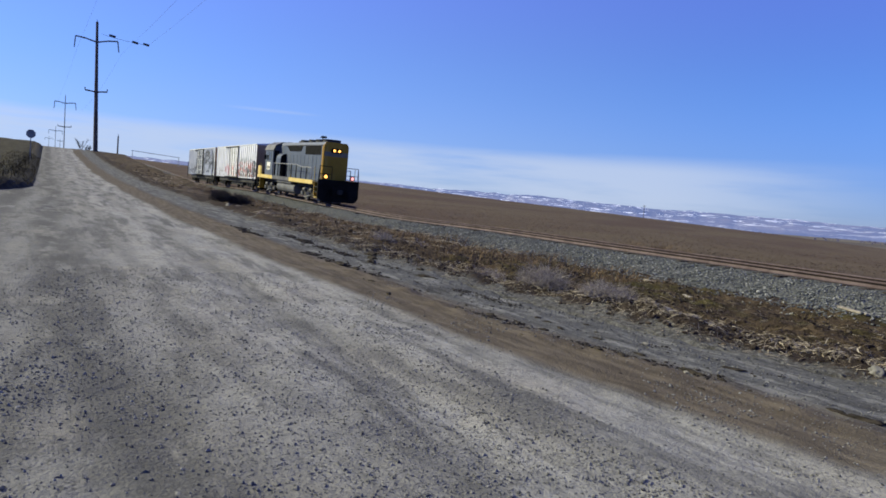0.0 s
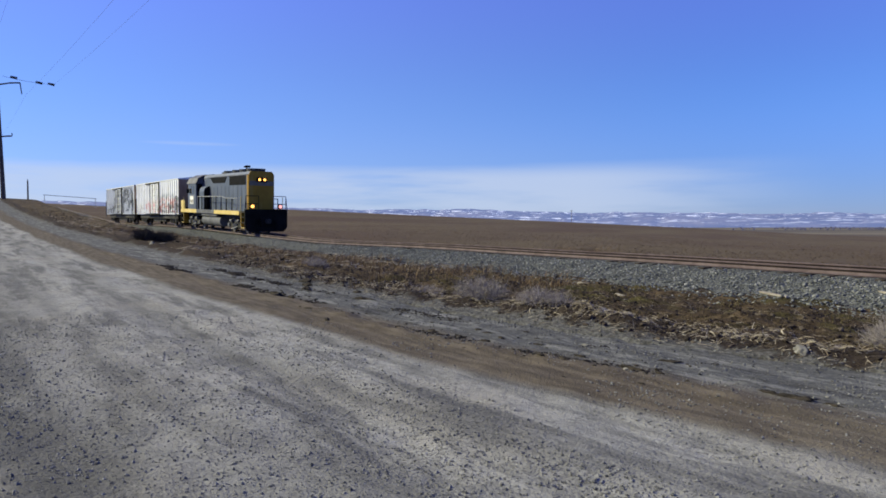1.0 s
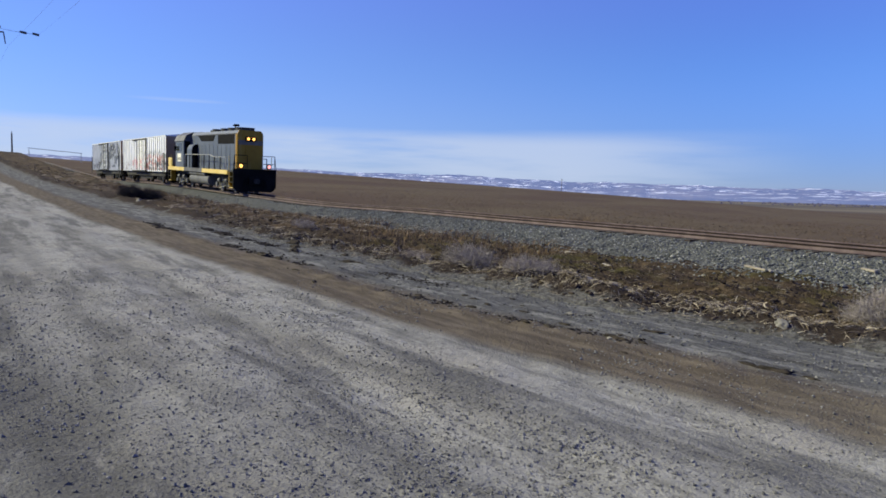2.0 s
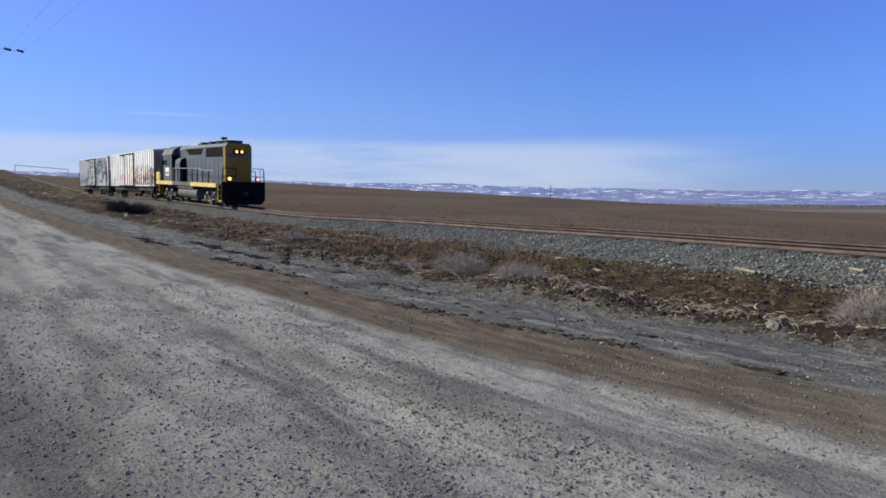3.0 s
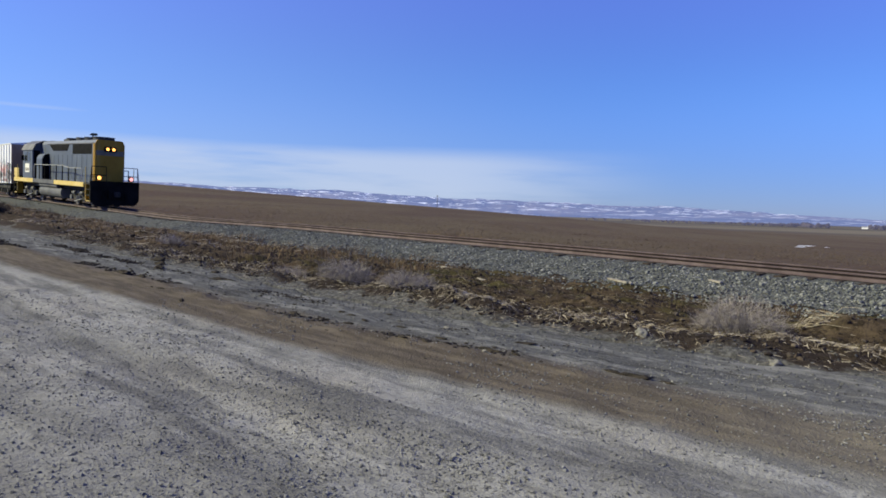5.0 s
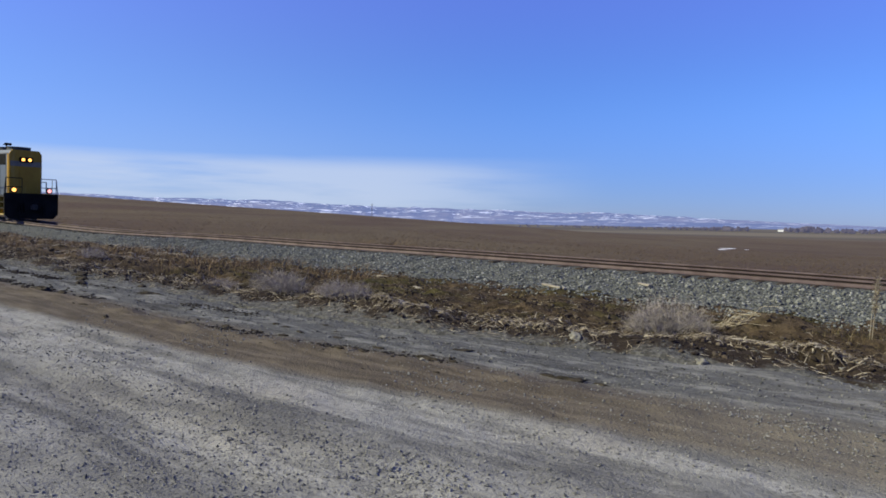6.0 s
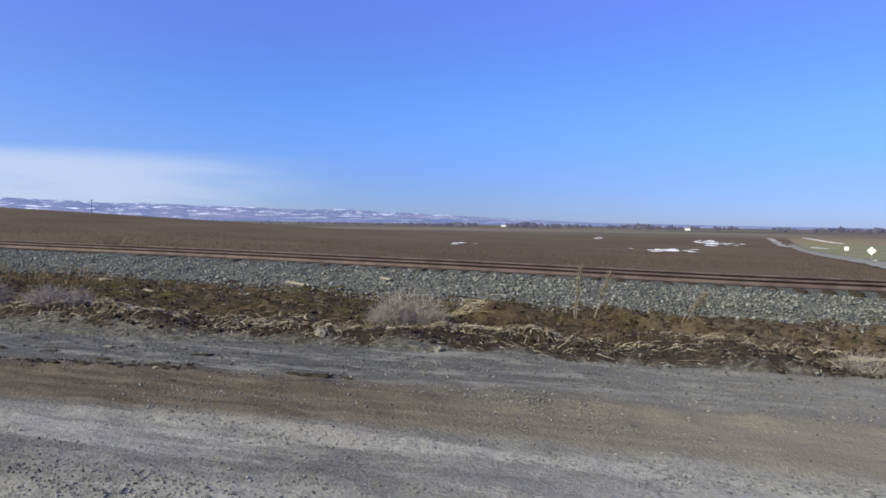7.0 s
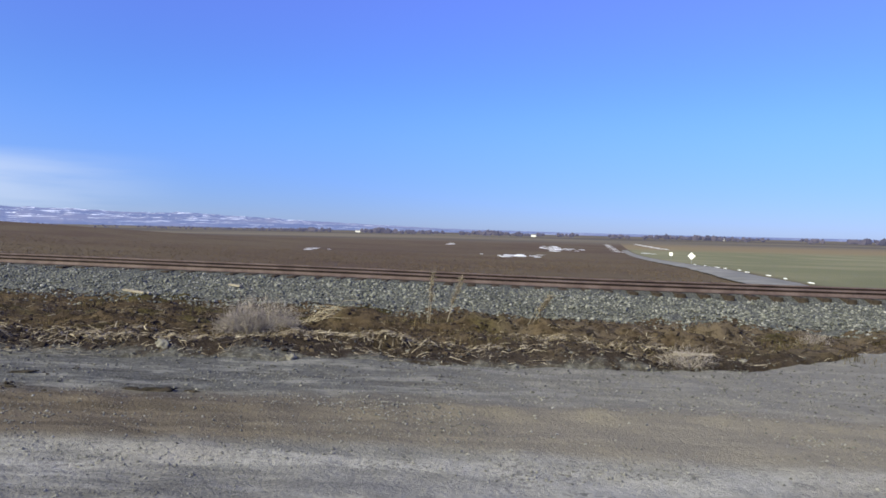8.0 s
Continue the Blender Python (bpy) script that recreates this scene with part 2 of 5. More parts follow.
def box(bm, x0, x1, y0, y1, z0, z1, bevel=0.0):
    m = Matrix.LocRotScale(((x0 + x1) / 2, (y0 + y1) / 2, (z0 + z1) / 2), None, (x1 - x0, y1 - y0, z1 - z0))
    vs = bmesh.ops.create_cube(bm, size=1, matrix=m)["verts"]
    if bevel:
        bmesh.ops.bevel(bm, geom=list({e for v in vs for e in v.link_edges}), offset=bevel, segments=2, affect="EDGES")
    return bm


def rod(bm, a, b, r0, r1=None, seg=10):
    a, b = Vector(a), Vector(b)
    m = Matrix.Translation((a + b) / 2) @ (b - a).to_track_quat("Z", "Y").to_matrix().to_4x4()
    bmesh.ops.create_cone(bm, cap_ends=True, segments=seg, radius1=r0, radius2=r0 if r1 is None else r1, depth=(b - a).length, matrix=m)
    return bm


def prism(bm, outline, axis, lo, hi, bevel=0.0):
    """A slab with the given outline, thick along one axis. The outline runs in the two other axes, in the order x, y, z."""
    def at(p, w):
        q = list(p)
        q.insert(axis, w)
        return q
    a = [bm.verts.new(at(p, lo)) for p in outline]
    b = [bm.verts.new(at(p, hi)) for p in outline]
    n = len(a)
    fs = [bm.faces.new(a), bm.faces.new(b)] + [bm.faces.new((a[i], a[(i + 1) % n], b[(i + 1) % n], b[i])) for i in range(n)]
    if bevel:
        bmesh.ops.bevel(bm, geom=list({e for f in fs for e in f.edges}), offset=bevel, segments=2, affect="EDGES")
    return bm


def B():
    return bmesh.new()


# ---- lie of the land ----
TRACK_Y, RAIL_H, GAUGE = 19.5, 0.17, 1.435
TIE_TOP = 0.07


def smooth(v, lo, hi):
    t = min(1.0, max(0.0, (v - lo) / (hi - lo)))
    return t * t * (3 - 2 * t)


def grade(x):
    """Height of the railway and the road along their length: a hollow curve up to a crest."""
    if x > 19.0:
        return -0.0914
    if x >= -150.0:
        return -0.00937 * x + 0.00024 * x * x
    d = min(-150.0 - x, 900.0)
    return 6.8055 + 0.012 * d + 0.6 * (1 - math.exp(-d / 10.0))


def track_grade(x):
    """The railway climbs less than the road beside it, and later."""
    dip = 0.09 * smooth(-x, 12.0, 26.0) + 0.31 * smooth(-x, 24.0, 42.0) - 0.28 * smooth(-x, 44.0, 76.0)
    if x >= -42.0:
        return grade(x) - 0.03 - 0.06 * smooth(x, -6.0, 3.0) - dip
    d = -42.0 - x
    rise = 0.045 * min(max(0.0, -112.0 - x), 118.0)
    return 0.7869 + 0.012 * d + 0.4375 * (1 - math.exp(-d / 25.0)) + rise - dip


def drift(x):
    """Up the grade the road's far edge, its strips and the verge run a little nearer."""
    return 0.85 * (1 - smooth(x, -9.5, 1.0))


def road_far(x):
    """The road's edge on the railway side: it widens towards the crossing."""
    return 8.42 - 1.4 * drift(x) + 6.0 * smooth(x, 1.0, 12.0)


def road_near(x):
    """The road's edge on the side away from the railway: it flares out where the side road joins."""
    return -0.7 - 9.0 * smooth(x, -46.0, -18.0) - 30.0 * smooth(x, -24.0, -6.0)


def wave(x, y, s, seed=0.0):
    return noise.noise(Vector((x * s, y * s, seed)))


# low heaps of earth on the verge: x, y, radius, height
MOUNDS = [(-0.3, 11.6, 0.6, 0.50), (0.9, 11.2, 0.5, 0.46), (1.8, 11.7, 0.55, 0.46), (3.7, 12.3, 0.5, 0.40), (-2.3, 11.3, 0.7, 0.30), (2.8, 11.0, 0.45, 0.36), (0.3, 12.4, 0.5, 0.34),
          (-1.6, 9.3, 0.6, 0.14), (-5.5, 9.6, 0.8, 0.14), (-12.5, 9.4, 0.9, 0.15)]


def land(x, y):
    g = grade(x)
    g += (track_grade(x) - g) * smooth(y, 9.0 + 4.5 * smooth(-x, 45.0, 85.0), 16.5 + 0.8 * smooth(-x, 45.0, 85.0)) * (1 - smooth(y, 23.0, 60.0))
    # verge, shallow ditch, foot of the ballast
    z = 0.0
    z += -0.16 * smooth(y, 8.6, 13.5)
    rough = smooth(y + drift(x), 7.9, 8.8) * (1 - smooth(y, 15.5, 17.0))
    near = 1 if -130 < x < 40 else 0
    if rough > 0 and near:
        z += rough * (0.16 * wave(x, y, 0.55) + 0.09 * wave(x, y, 1.7, 3) + 0.06 * wave(x, y, 4.5, 5))
        if x < -35:
            z += rough * (0.22 * wave(x, y, 0.3, 27) + 0.12 * wave(x, y, 0.9, 28))
        elif x > -20:
            z += rough * (0.045 * wave(x, y, 8.0, 6) + 0.03 * abs(wave(x, y, 14.0, 8)))
        for mx, my, r, h in MOUNDS:
            if abs(x - mx) < 2 and abs(y - my) < 2:
                z += h * math.exp(-((x - mx) / r) ** 2 - ((y - my) / (0.6 * r)) ** 2) * (0.8 + 0.6 * wave(x, y, 2.4, 25))
        z += 0.13 * math.exp(-((y + drift(x) - 8.75) / 0.35) ** 2) * (0.6 + wave(x, y, 1.3, 7))
    # the field falls away from the line to a wide plain
    if y > 22.0:
        fall = g * (1 - smooth(y, 150, 900)) - 0.031 * (y - 22.0) - 0.12
        flat = -6.5
        k = 2.5
        m = max(fall, flat)
        z_abs = m + k * math.log(math.exp((fall - m) / k) + math.exp((flat - m) / k)) - 0.0
        z_abs = fall + (z_abs - fall) * smooth(y, 22, 60)
        # ground on the down-grade side stays low
        return z_abs + (0.05 * wave(x, y, 0.3) if y < 120 else 0.0)
    edge = road_near(x)
    if y < edge:
        z += 0.75 * smooth(edge - y, 0.1, 1.3) * smooth(-x, 15, 30) + 0.2 * wave(x, y, 0.4) * smooth(edge - y, 0.3, 3)
    if y < -60:
        g *= 1 - smooth(-y, 60, 600)
    return g + z


def spaced(dense, reach, step, grow=1.13):
    lo, hi = dense
    v = list(np.arange(lo, hi + 1e-6, step))
    d = step
    while v[-1] < reach[1]:
        d *= grow
        v.append(v[-1] + d)
    d = step
    low = []
    x = lo
    while x > reach[0]:
        d *= grow
        x -= d
        low.append(x)
    return low[::-1] + v


def sheet(name, xs, ys, height, mat):
    nx, ny = len(xs), len(ys)
    verts = [(x, y, height(x, y)) for y in ys for x in xs]
    faces = [(j * nx + i, j * nx + i + 1, (j + 1) * nx + i + 1, (j + 1) * nx + i) for j in range(ny - 1) for i in range(nx - 1)]
    return new(name, mesh_of(name, verts, faces, mat, True))


def build_ground():
    xs = spaced((-15, 8), (-4600, 4600), 0.085, 1.04)
    ys = spaced((6.9, 14.4), (-4600, 4700), 0.08, 1.075)

    def height(x, y):
        z = land(x, y)
        if road_near(x) + 0.05 < y < road_far(x) - 0.1:
            z -= 0.12
        if 16.6 < y < 22.4:
            z -= 0.15
        return z
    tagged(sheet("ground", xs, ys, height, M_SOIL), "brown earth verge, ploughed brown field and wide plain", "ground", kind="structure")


def road_z(x, y):
    near = 1.0 if -60 < x < 30 else 0.0
    z = grade(x) + near * (0.035 * wave(x * 0.4, y, 0.9, 11) + 0.02 * wave(x, y, 2.3, 13) + 0.012 * wave(x * 0.6, y, 6.0, 15) + 0.006 * wave(x, y, 13.0, 19))
    # wheel ruts and the berm of clods
    z -= 0.04 * math.exp(-((y + drift(x) - 4.6) / 0.5) ** 2) + 0.03 * math.exp(-((y - 2.7) / 0.4) ** 2)
    return z + near * 0.07 * math.exp(-((y + drift(x) - 6.1 - 0.3 * wave(x, 0, 0.3)) / 0.22) ** 2) * (0.4 + abs(wave(x, y, 2.2, 17)))


def build_road():
    xs = spaced((-12, 6), (-230, 70), 0.1, 1.045)
    ds, step = [0.0], 0.09
    while ds[-1] < 40.0:
        if ds[-1] > 7.5:
            step *= 1.12
        ds.append(ds[-1] + step)
    verts, nx = [], len(xs)
    for d in ds:
        for x in xs:
            a, b = max(road_near(x), -24.0), road_far(x) + 0.26 * wave(x, 1.0, 0.45) + 0.24 * wave(x, 4.0, 1.7) + 0.14 * wave(x, 9.0, 4.5)
            y = max(a, b - d)
            verts.append((x, y, road_z(x, y) - 0.03 * (1 - smooth(d, 0.0, 0.2))))
    ts = ds
    faces = [(j * nx + i, j * nx + i + 1, (j + 1) * nx + i + 1, (j + 1) * nx + i) for j in range(len(ts) - 1) for i in range(nx - 1)]
    tagged(new("road", mesh_of("road", verts, faces, M_ROAD, True)), "grey unpaved gravel road with pale dusty wheel tracks", "road", kind="structure")


build_ground()
build_road()

# ---- the railway ----
# rust of the upper web, darkened to paint the shade under the head
M_WEB_SHADE = worn("shaded_rusty_web", (0.016, 0.010, 0.009), (0.034, 0.021, 0.018), 2.0, 30.0, 0.7, 0.2)
M_HEAD = worn("dusty_rust", (0.072, 0.050, 0.052), (0.120, 0.090, 0.092), 2.0, 30.0, 0.75, 0.1)
M_TIE = worn("tie_wood", (0.020, 0.016, 0.014), (0.060, 0.047, 0.038), 5.0, 25.0, 0.95, 0.0, (0.11, 0.085, 0.07))


def rail_z(x):
    return track_grade(x) + TIE_TOP + 0.18


def ballast_z(x, y):
    d = abs(y - TRACK_Y)
    reach = 3.5 if y > TRACK_Y else 4.9 - 1.5 * smooth(-x, 18, 36) + 1.0 * smooth(x, 0.0, 6.0) + 0.5 * wave(x, 0, 0.25, 21)
    f = 1 - smooth(d, 1.35, reach)
    low = land(x, y) - (0.06 if y < TRACK_Y else 0.2) - 0.1 * smooth(d, reach - 0.3, reach + 0.6)
    crown = track_grade(x) + 0.235 - (0.012 + 0.075 * wave(x, 3.0, 1.3, 22) + 0.09 * smooth(x, 1.5, 5.0)) * smooth(d, 1.0, 1.25)
    return low + (crown - low) * f + 0.04 * wave(x, y, 1.2) * (1 - f) * (1 if f > 0.02 else 0)


def build_ballast():
    xs = spaced((-40, 14), (-260, 260), 0.5, 1.08)
    ys = [13.0, 13.5, 14.0, 14.4, 14.8, 15.2, 15.6, 16.0, 16.4, 16.8, 17.2, 17.6, 17.9, 18.15, 18.6, 19.5, 20.4, 20.85, 21.2, 21.6, 22.0, 22.4, 22.8, 23.2]
    tagged(sheet("ballast_bed", xs, ys, ballast_z, M_BALLAST), "sloping bed of grey crushed stone under the rails", "ballast", kind="structure")


def build_track():
    track = new("railway_track")
    tagged(track, "single railway track with rusty rails on weathered ties", "railway", kind="structure")
    xs = spaced((-60, 14), (-230, 230), 2.0, 1.1)
    # strip of upper web that carries the head's painted shadow
    dark = [(-0.010, 0.080), (0.010, 0.080), (0.012, 0.122), (0.034, 0.138), (-0.034, 0.138), (-0.012, 0.122)]
    head = [(-0.037, 0.136), (0.037, 0.136), (0.037, 0.165), (0.030, 0.174), (-0.030, 0.174), (-0.037, 0.165)]
    foot = [(-0.078, 0.0), (0.078, 0.0), (0.078, 0.014), (0.036, 0.028), (0.016, 0.084), (-0.016, 0.084), (-0.036, 0.028), (-0.078, 0.014)]

    def run(name, section, y0, mat, parent, label=""):
        k = len(section)
        verts = [(x, y0 + p, rail_z(x) + q) for x in xs for p, q in section]
        faces = [(i * k + j, i * k + (j + 1) % k, (i + 1) * k + (j + 1) % k, (i + 1) * k + j) for i in range(len(xs) - 1) for j in range(k)]
        ob = new(name, mesh_of(name, verts, faces, mat))
        ob.parent = parent
        if label:
            ob["label"] = label
        return ob
    for side in (-1, 1):
        y0 = TRACK_Y + side * (GAUGE / 2 + 0.036)
        rail = run("rail", dark, y0, M_WEB_SHADE, track, "rusty steel rail")
        run("rail_head", head, y0, M_HEAD, rail, "worn pale rusty rail head")
        run("rail_foot", foot, y0, M_HEAD, rail, "dusty rail foot and lower web")
    x, rng = -110.0, random.Random(4)
    bm = box(B(), -0.115, 0.115, -1.38, 1.38, -0.17, 0.0, 0.012)
    me = bpy.data.meshes.new("tie")
    bm.to_mesh(me)
    bm.free()
    me.materials.append(M_TIE)
    while x < 40:
        ob = new("tie", me)
        ob.parent = track
        ob.matrix_basis = pose(x + rng.uniform(-0.03, 0.03), TRACK_Y + rng.uniform(-0.09, 0.06), rail_z(x) - 0.008, 0, 0, rng.uniform(-1.2, 1.2))
        x += 0.6
    return track


build_ballast()
build_track()

# ---- the train ----
M_GREY = worn("grey_blue_paint", (0.075, 0.092, 0.128), (0.105, 0.122, 0.160), 0.5, 18.0, 0.5, 0.0, (0.045, 0.045, 0.048))
M_YELLOW = worn("faded_yellow_paint", (0.27, 0.150, 0.010), (0.34, 0.195, 0.016), 0.9, 25.0, 0.5, 0.0, (0.36, 0.25, 0.07))
M_CREAM = worn("yellow_sill_paint", (0.58, 0.43, 0.13), (0.64, 0.50, 0.20), 1.2, 25.0, 0.55, 0.0, (0.45, 0.34, 0.16))
M_BLACK = worn("black_paint", (0.006, 0.0055, 0.005), (0.013, 0.012, 0.011), 1.5, 25.0, 0.85)
M_GRIME = worn("grimy_steel", (0.022, 0.021, 0.02), (0.06, 0.055, 0.05), 2.0, 20.0, 0.75, 0.2)
M_TANK = worn("dusty_grey_tank", (0.075, 0.075, 0.08), (0.13, 0.13, 0.135), 0.7, 20.0, 0.6, 0.0, (0.15, 0.14, 0.13))
# for the grilles, and to blacken the shaded front of the filter housing
M_GRILLE_SHADE = worn("dark_grille_and_shade", (0.004, 0.004, 0.005), (0.010, 0.010, 0.012), 3.0, 60.0, 0.9)
M_ROOF = worn("sooty_roof", (0.03, 0.031, 0.035), (0.06, 0.06, 0.066), 1.0, 20.0, 0.75)
M_BAND = worn("dull_grey_band", (0.13, 0.12, 0.10), (0.20, 0.17, 0.12), 1.6, 20.0, 0.6)
M_RAILING = worn("pale_railing", (0.26, 0.26, 0.25), (0.36, 0.36, 0.35), 2.0, 30.0, 0.5)
M_WHEEL = worn("wheel_steel", (0.10, 0.085, 0.075), (0.19, 0.17, 0.155), 3.0, 30.0, 0.5, 0.6)
M_GLASS = material("dark_cab_glass", (0.02, 0.025, 0.03), 0.08)
M_MARK = worn("white_marking", (0.70, 0.68, 0.62), (0.78, 0.76, 0.70), 2.0, 20.0, 0.6)


def lamp_glow(name, colour, strength):
    m = bpy.data.materials.new(name)
    m.use_nodes = True
    s = m.node_tree.nodes["Principled BSDF"]
    s.inputs["Base Color"].default_value = (*colour, 1)
    s.inputs["Emission Color"].default_value = (*colour, 1)
    s.inputs["Emission Strength"].default_value = strength
    return m


M_LAMP = lamp_glow("lit_headlight", (1.0, 0.44, 0.09), 2.2)
M_LAMP_RED = lamp_glow("lit_red_lamp", (1.0, 0.40, 0.36), 1.1)


def wheel(parent, x, r):
    for s in (-1, 1):
        y = s * 0.76
        bm = rod(B(), (x, y - 0.065, r), (x, y + 0.065, r), r, seg=28)
        rod(bm, (x, y - s * 0.065, r), (x, y - s * 0.095, r), r + 0.03, seg=28)
        rod(bm, (x, y + s * 0.06, r), (x, y + s * 0.15, r), 0.13, seg=14)
        part("wheel", bm, M_WHEEL, parent, "worn steel wheel")


def bogie(parent, cx, spread, r, name="truck", heavy=True):
    """Cast side frames on both sides, journal boxes, springs and two axles."""
    bm = B()
    for s in (-1, 1):
        y = s * 1.02
        lo, hi = min(y, y + s * 0.14), max(y, y + s * 0.14)
        prism(bm, [(cx - spread - 0.35, r + 0.12), (cx - spread + 0.2, r + 0.2), (cx - 0.45, r + 0.28), (cx + 0.45, r + 0.28), (cx + spread - 0.2, r + 0.2),
                   (cx + spread + 0.35, r + 0.12), (cx + spread + 0.3, r - 0.05), (cx + 0.5, r - 0.22), (cx - 0.5, r - 0.22), (cx - spread - 0.3, r - 0.05)], 1, lo, hi, 0.02)
    box(bm, cx - 0.25, cx + 0.25, -1.1, 1.1, r - 0.05, r + 0.22, 0.02)
    t = part(name, bm, M_GRIME, parent, "grimy cast steel truck frame")
    for s in (-1, 1):
        for ax in (-spread, spread):
            part("journal_box", box(B(), cx + ax - 0.17, cx + ax + 0.17, min(s * 1.14, s * 1.27), max(s * 1.14, s * 1.27), r - 0.16, r + 0.16, 0.03), M_TANK if heavy else M_GRIME, t)
        for k in (-0.28, 0.0, 0.28):
            part("spring", rod(B(), (cx + k, s * 1.2, r - 0.18), (cx + k, s * 1.2, r + 0.14), 0.085, seg=10), M_TANK if heavy else M_GRIME, t)
        if heavy:
            part("brake_cylinder", rod(B(), (cx - 0.95, s * 1.24, r + 0.32), (cx - 0.5, s * 1.24, r + 0.32), 0.12, seg=12), M_TANK, t)
            part("brake_cylinder", rod(B(), (cx + 0.5, s * 1.24, r + 0.32), (cx + 0.95, s * 1.24, r + 0.32), 0.12, seg=12), M_TANK, t)
            part("brake_rod", rod(B(), (cx - 0.7, s * 1.28, r - 0.28), (cx + 0.75, s * 1.28, r - 0.05), 0.03, seg=6), M_RAILING, t)
    for ax in (-spread, spread):
        wheel(t, cx + ax, r)
    return t


NOSE = 7.75          # the end platform, ahead of the hood


def build_locomotive(m):
    L = new("locomotive")
    L.matrix_basis = m
    tagged(L, "grey and yellow diesel locomotive, headlights lit, on the railway track", "locomotive")
    # frame, walkway and painted sill
    part("underframe", box(B(), -8.3, NOSE - 0.1, -1.05, 1.05, 1.0, 1.45, 0.03), M_GRIME, L)
    part("walkway", box(B(), -8.45, NOSE + 0.05, -1.53, 1.53, 1.46, 1.56, 0.015), M_GRIME, L)
    for s in (-1, 1):
        y0, y1 = sorted((s * 1.49, s * 1.555))
        for x0, x1, mat, lab in ((-8.45, -3.75, M_CREAM, "pale yellow sill stripe"), (-3.74, 0.9, M_TANK, "grey sill"), (0.91, 6.6, M_CREAM, "pale yellow sill stripe")):
            part("sill", box(B(), x0, x1, y0, y1, 1.28, 1.58, 0.01), mat, L, lab)
    # long hood: body with chamfered shoulders
    shape = [(-0.93, 1.56), (0.93, 1.56), (0.93, 4.16), (0.78, 4.40), (-0.78, 4.40), (-0.93, 4.16)]
    hood = part("long_hood", prism(B(), shape, 0, -4.0, 6.72, 0.02), M_GREY, L, "grey-blue long hood")
    face = [(-0.945, 1.56), (0.945, 1.56), (0.945, 4.17), (0.79, 4.42), (-0.79, 4.42), (-0.945, 4.17)]
    end = part("hood_end", prism(B(), face, 0, 6.725, 6.86, 0.03), M_YELLOW, L, "faded yellow hood end")
    part("end_band", box(B(), 6.85, 6.875, -0.90, 0.90, 3.40, 3.72, 0.01), M_BAND, end, "dull band across the yellow end")
    part("end_door", box(B(), 6.85, 6.88, -0.36, 0.36, 1.62, 3.25, 0.02), M_YELLOW, end)
    for s in (-1, 1):
        part("corner_post", box(B(), 6.5, 6.73, min(s * 0.925, s * 0.955), max(s * 0.925, s * 0.955), 1.58, 4.14, 0.01), M_YELLOW, end, "yellow corner of the hood")
        # radiator intake, dynamic brake intake
        y0, y1 = sorted((s * 0.91, s * 0.96))
        part("radiator_grille", box(B(), 2.75, 6.25, y0, y1, 3.46, 4.12, 0.015), M_GRILLE_SHADE, hood, "dark radiator intake")
        part("intake_grille", prism(B(), [(-2.0, 4.12), (2.1, 4.12), (1.65, 3.68), (-1.2, 3.68)], 1, y0, y1, 0.012), M_GRILLE_SHADE, hood, "dark tapered intake")
        for k in range(9):
            x = -1.9 + 0.92 * k
            part("hood_door", box(B(), x, x + 0.86, min(s * 0.925, s * 0.945), max(s * 0.925, s * 0.945), 1.75, 3.40, 0.012), M_GREY, hood)
        part("roof_edge", box(B(), -2.6, 6.6, min(s * 0.90, s * 0.955), max(s * 0.90, s * 0.955), 4.13, 4.20, 0.012), M_TANK, hood)
        # filter housing with its rounded top beside the hood
        out = [(0.9, 1.56), (1.42, 1.56), (1.42, 3.05), (1.36, 3.26), (1.22, 3.40), (1.05, 3.46), (0.9, 3.47)]
        part("filter_housing", prism(B(), [(s * a, b) for a, b in out], 0, -3.35, -2.1, 0.02), M_GREY, L, "rounded grey housing")
        # black over the housing's front face paints in its shade
        part("housing_grille", prism(B(), [(s * a * 0.985, 1.62 + (b - 1.56) * 0.96) for a, b in out], 0, -2.1, -2.06), M_GRILLE_SHADE, L, "housing front blackened for its shade")
    # roof: fans, exhaust stack, horn
    for x, r in ((5.75, 0.66), (4.25, 0.66), (2.55, 0.62), (0.4, 0.55)):
        fan = part("roof_fan", rod(B(), (x, 0, 4.38), (x, 0, 4.60), r, seg=28), M_ROOF, hood, "sooty round roof fan")
        part("fan_rim", rod(B(), (x, 0, 4.60), (x, 0, 4.635), r + 0.03, seg=28), M_GRIME, fan)
    part("exhaust_stack", box(B(), -1.2, -0.4, -0.25, 0.25, 4.38, 4.60, 0.03), M_ROOF, hood)
    horn = part("horn_stand", rod(B(), (5.0, -0.45, 4.38), (5.0, -0.45, 4.74), 0.04), M_BLACK, hood)
    for y in (-0.57, -0.45, -0.33):
        part("trumpet", rod(B(), (4.85, y, 4.78), (5.3, y, 4.80), 0.03, 0.09), M_BLACK, horn)
    part("roof_hatch", box(B(), -3.7, -2.0, -0.7, 0.7, 4.39, 4.44, 0.01), M_ROOF, hood)
    # cab
    out = [(-1.5, 1.56), (1.5, 1.56), (1.5, 3.72), (1.30, 4.10), (0.75, 4.38), (-0.75, 4.38), (-1.30, 4.10), (-1.5, 3.72)]
    cab = part("cab", prism(B(), out, 0, -6.35, -4.02, 0.03), M_GREY, L, "grey cab")
    roof = [(-1.52, 3.70), (-1.32, 4.12), (-0.76, 4.41), (0.76, 4.41), (1.32, 4.12), (1.52, 3.70), (1.56, 3.70), (1.35, 4.17), (0.77, 4.46), (-0.77, 4.46), (-1.35, 4.17), (-1.56, 3.70)]
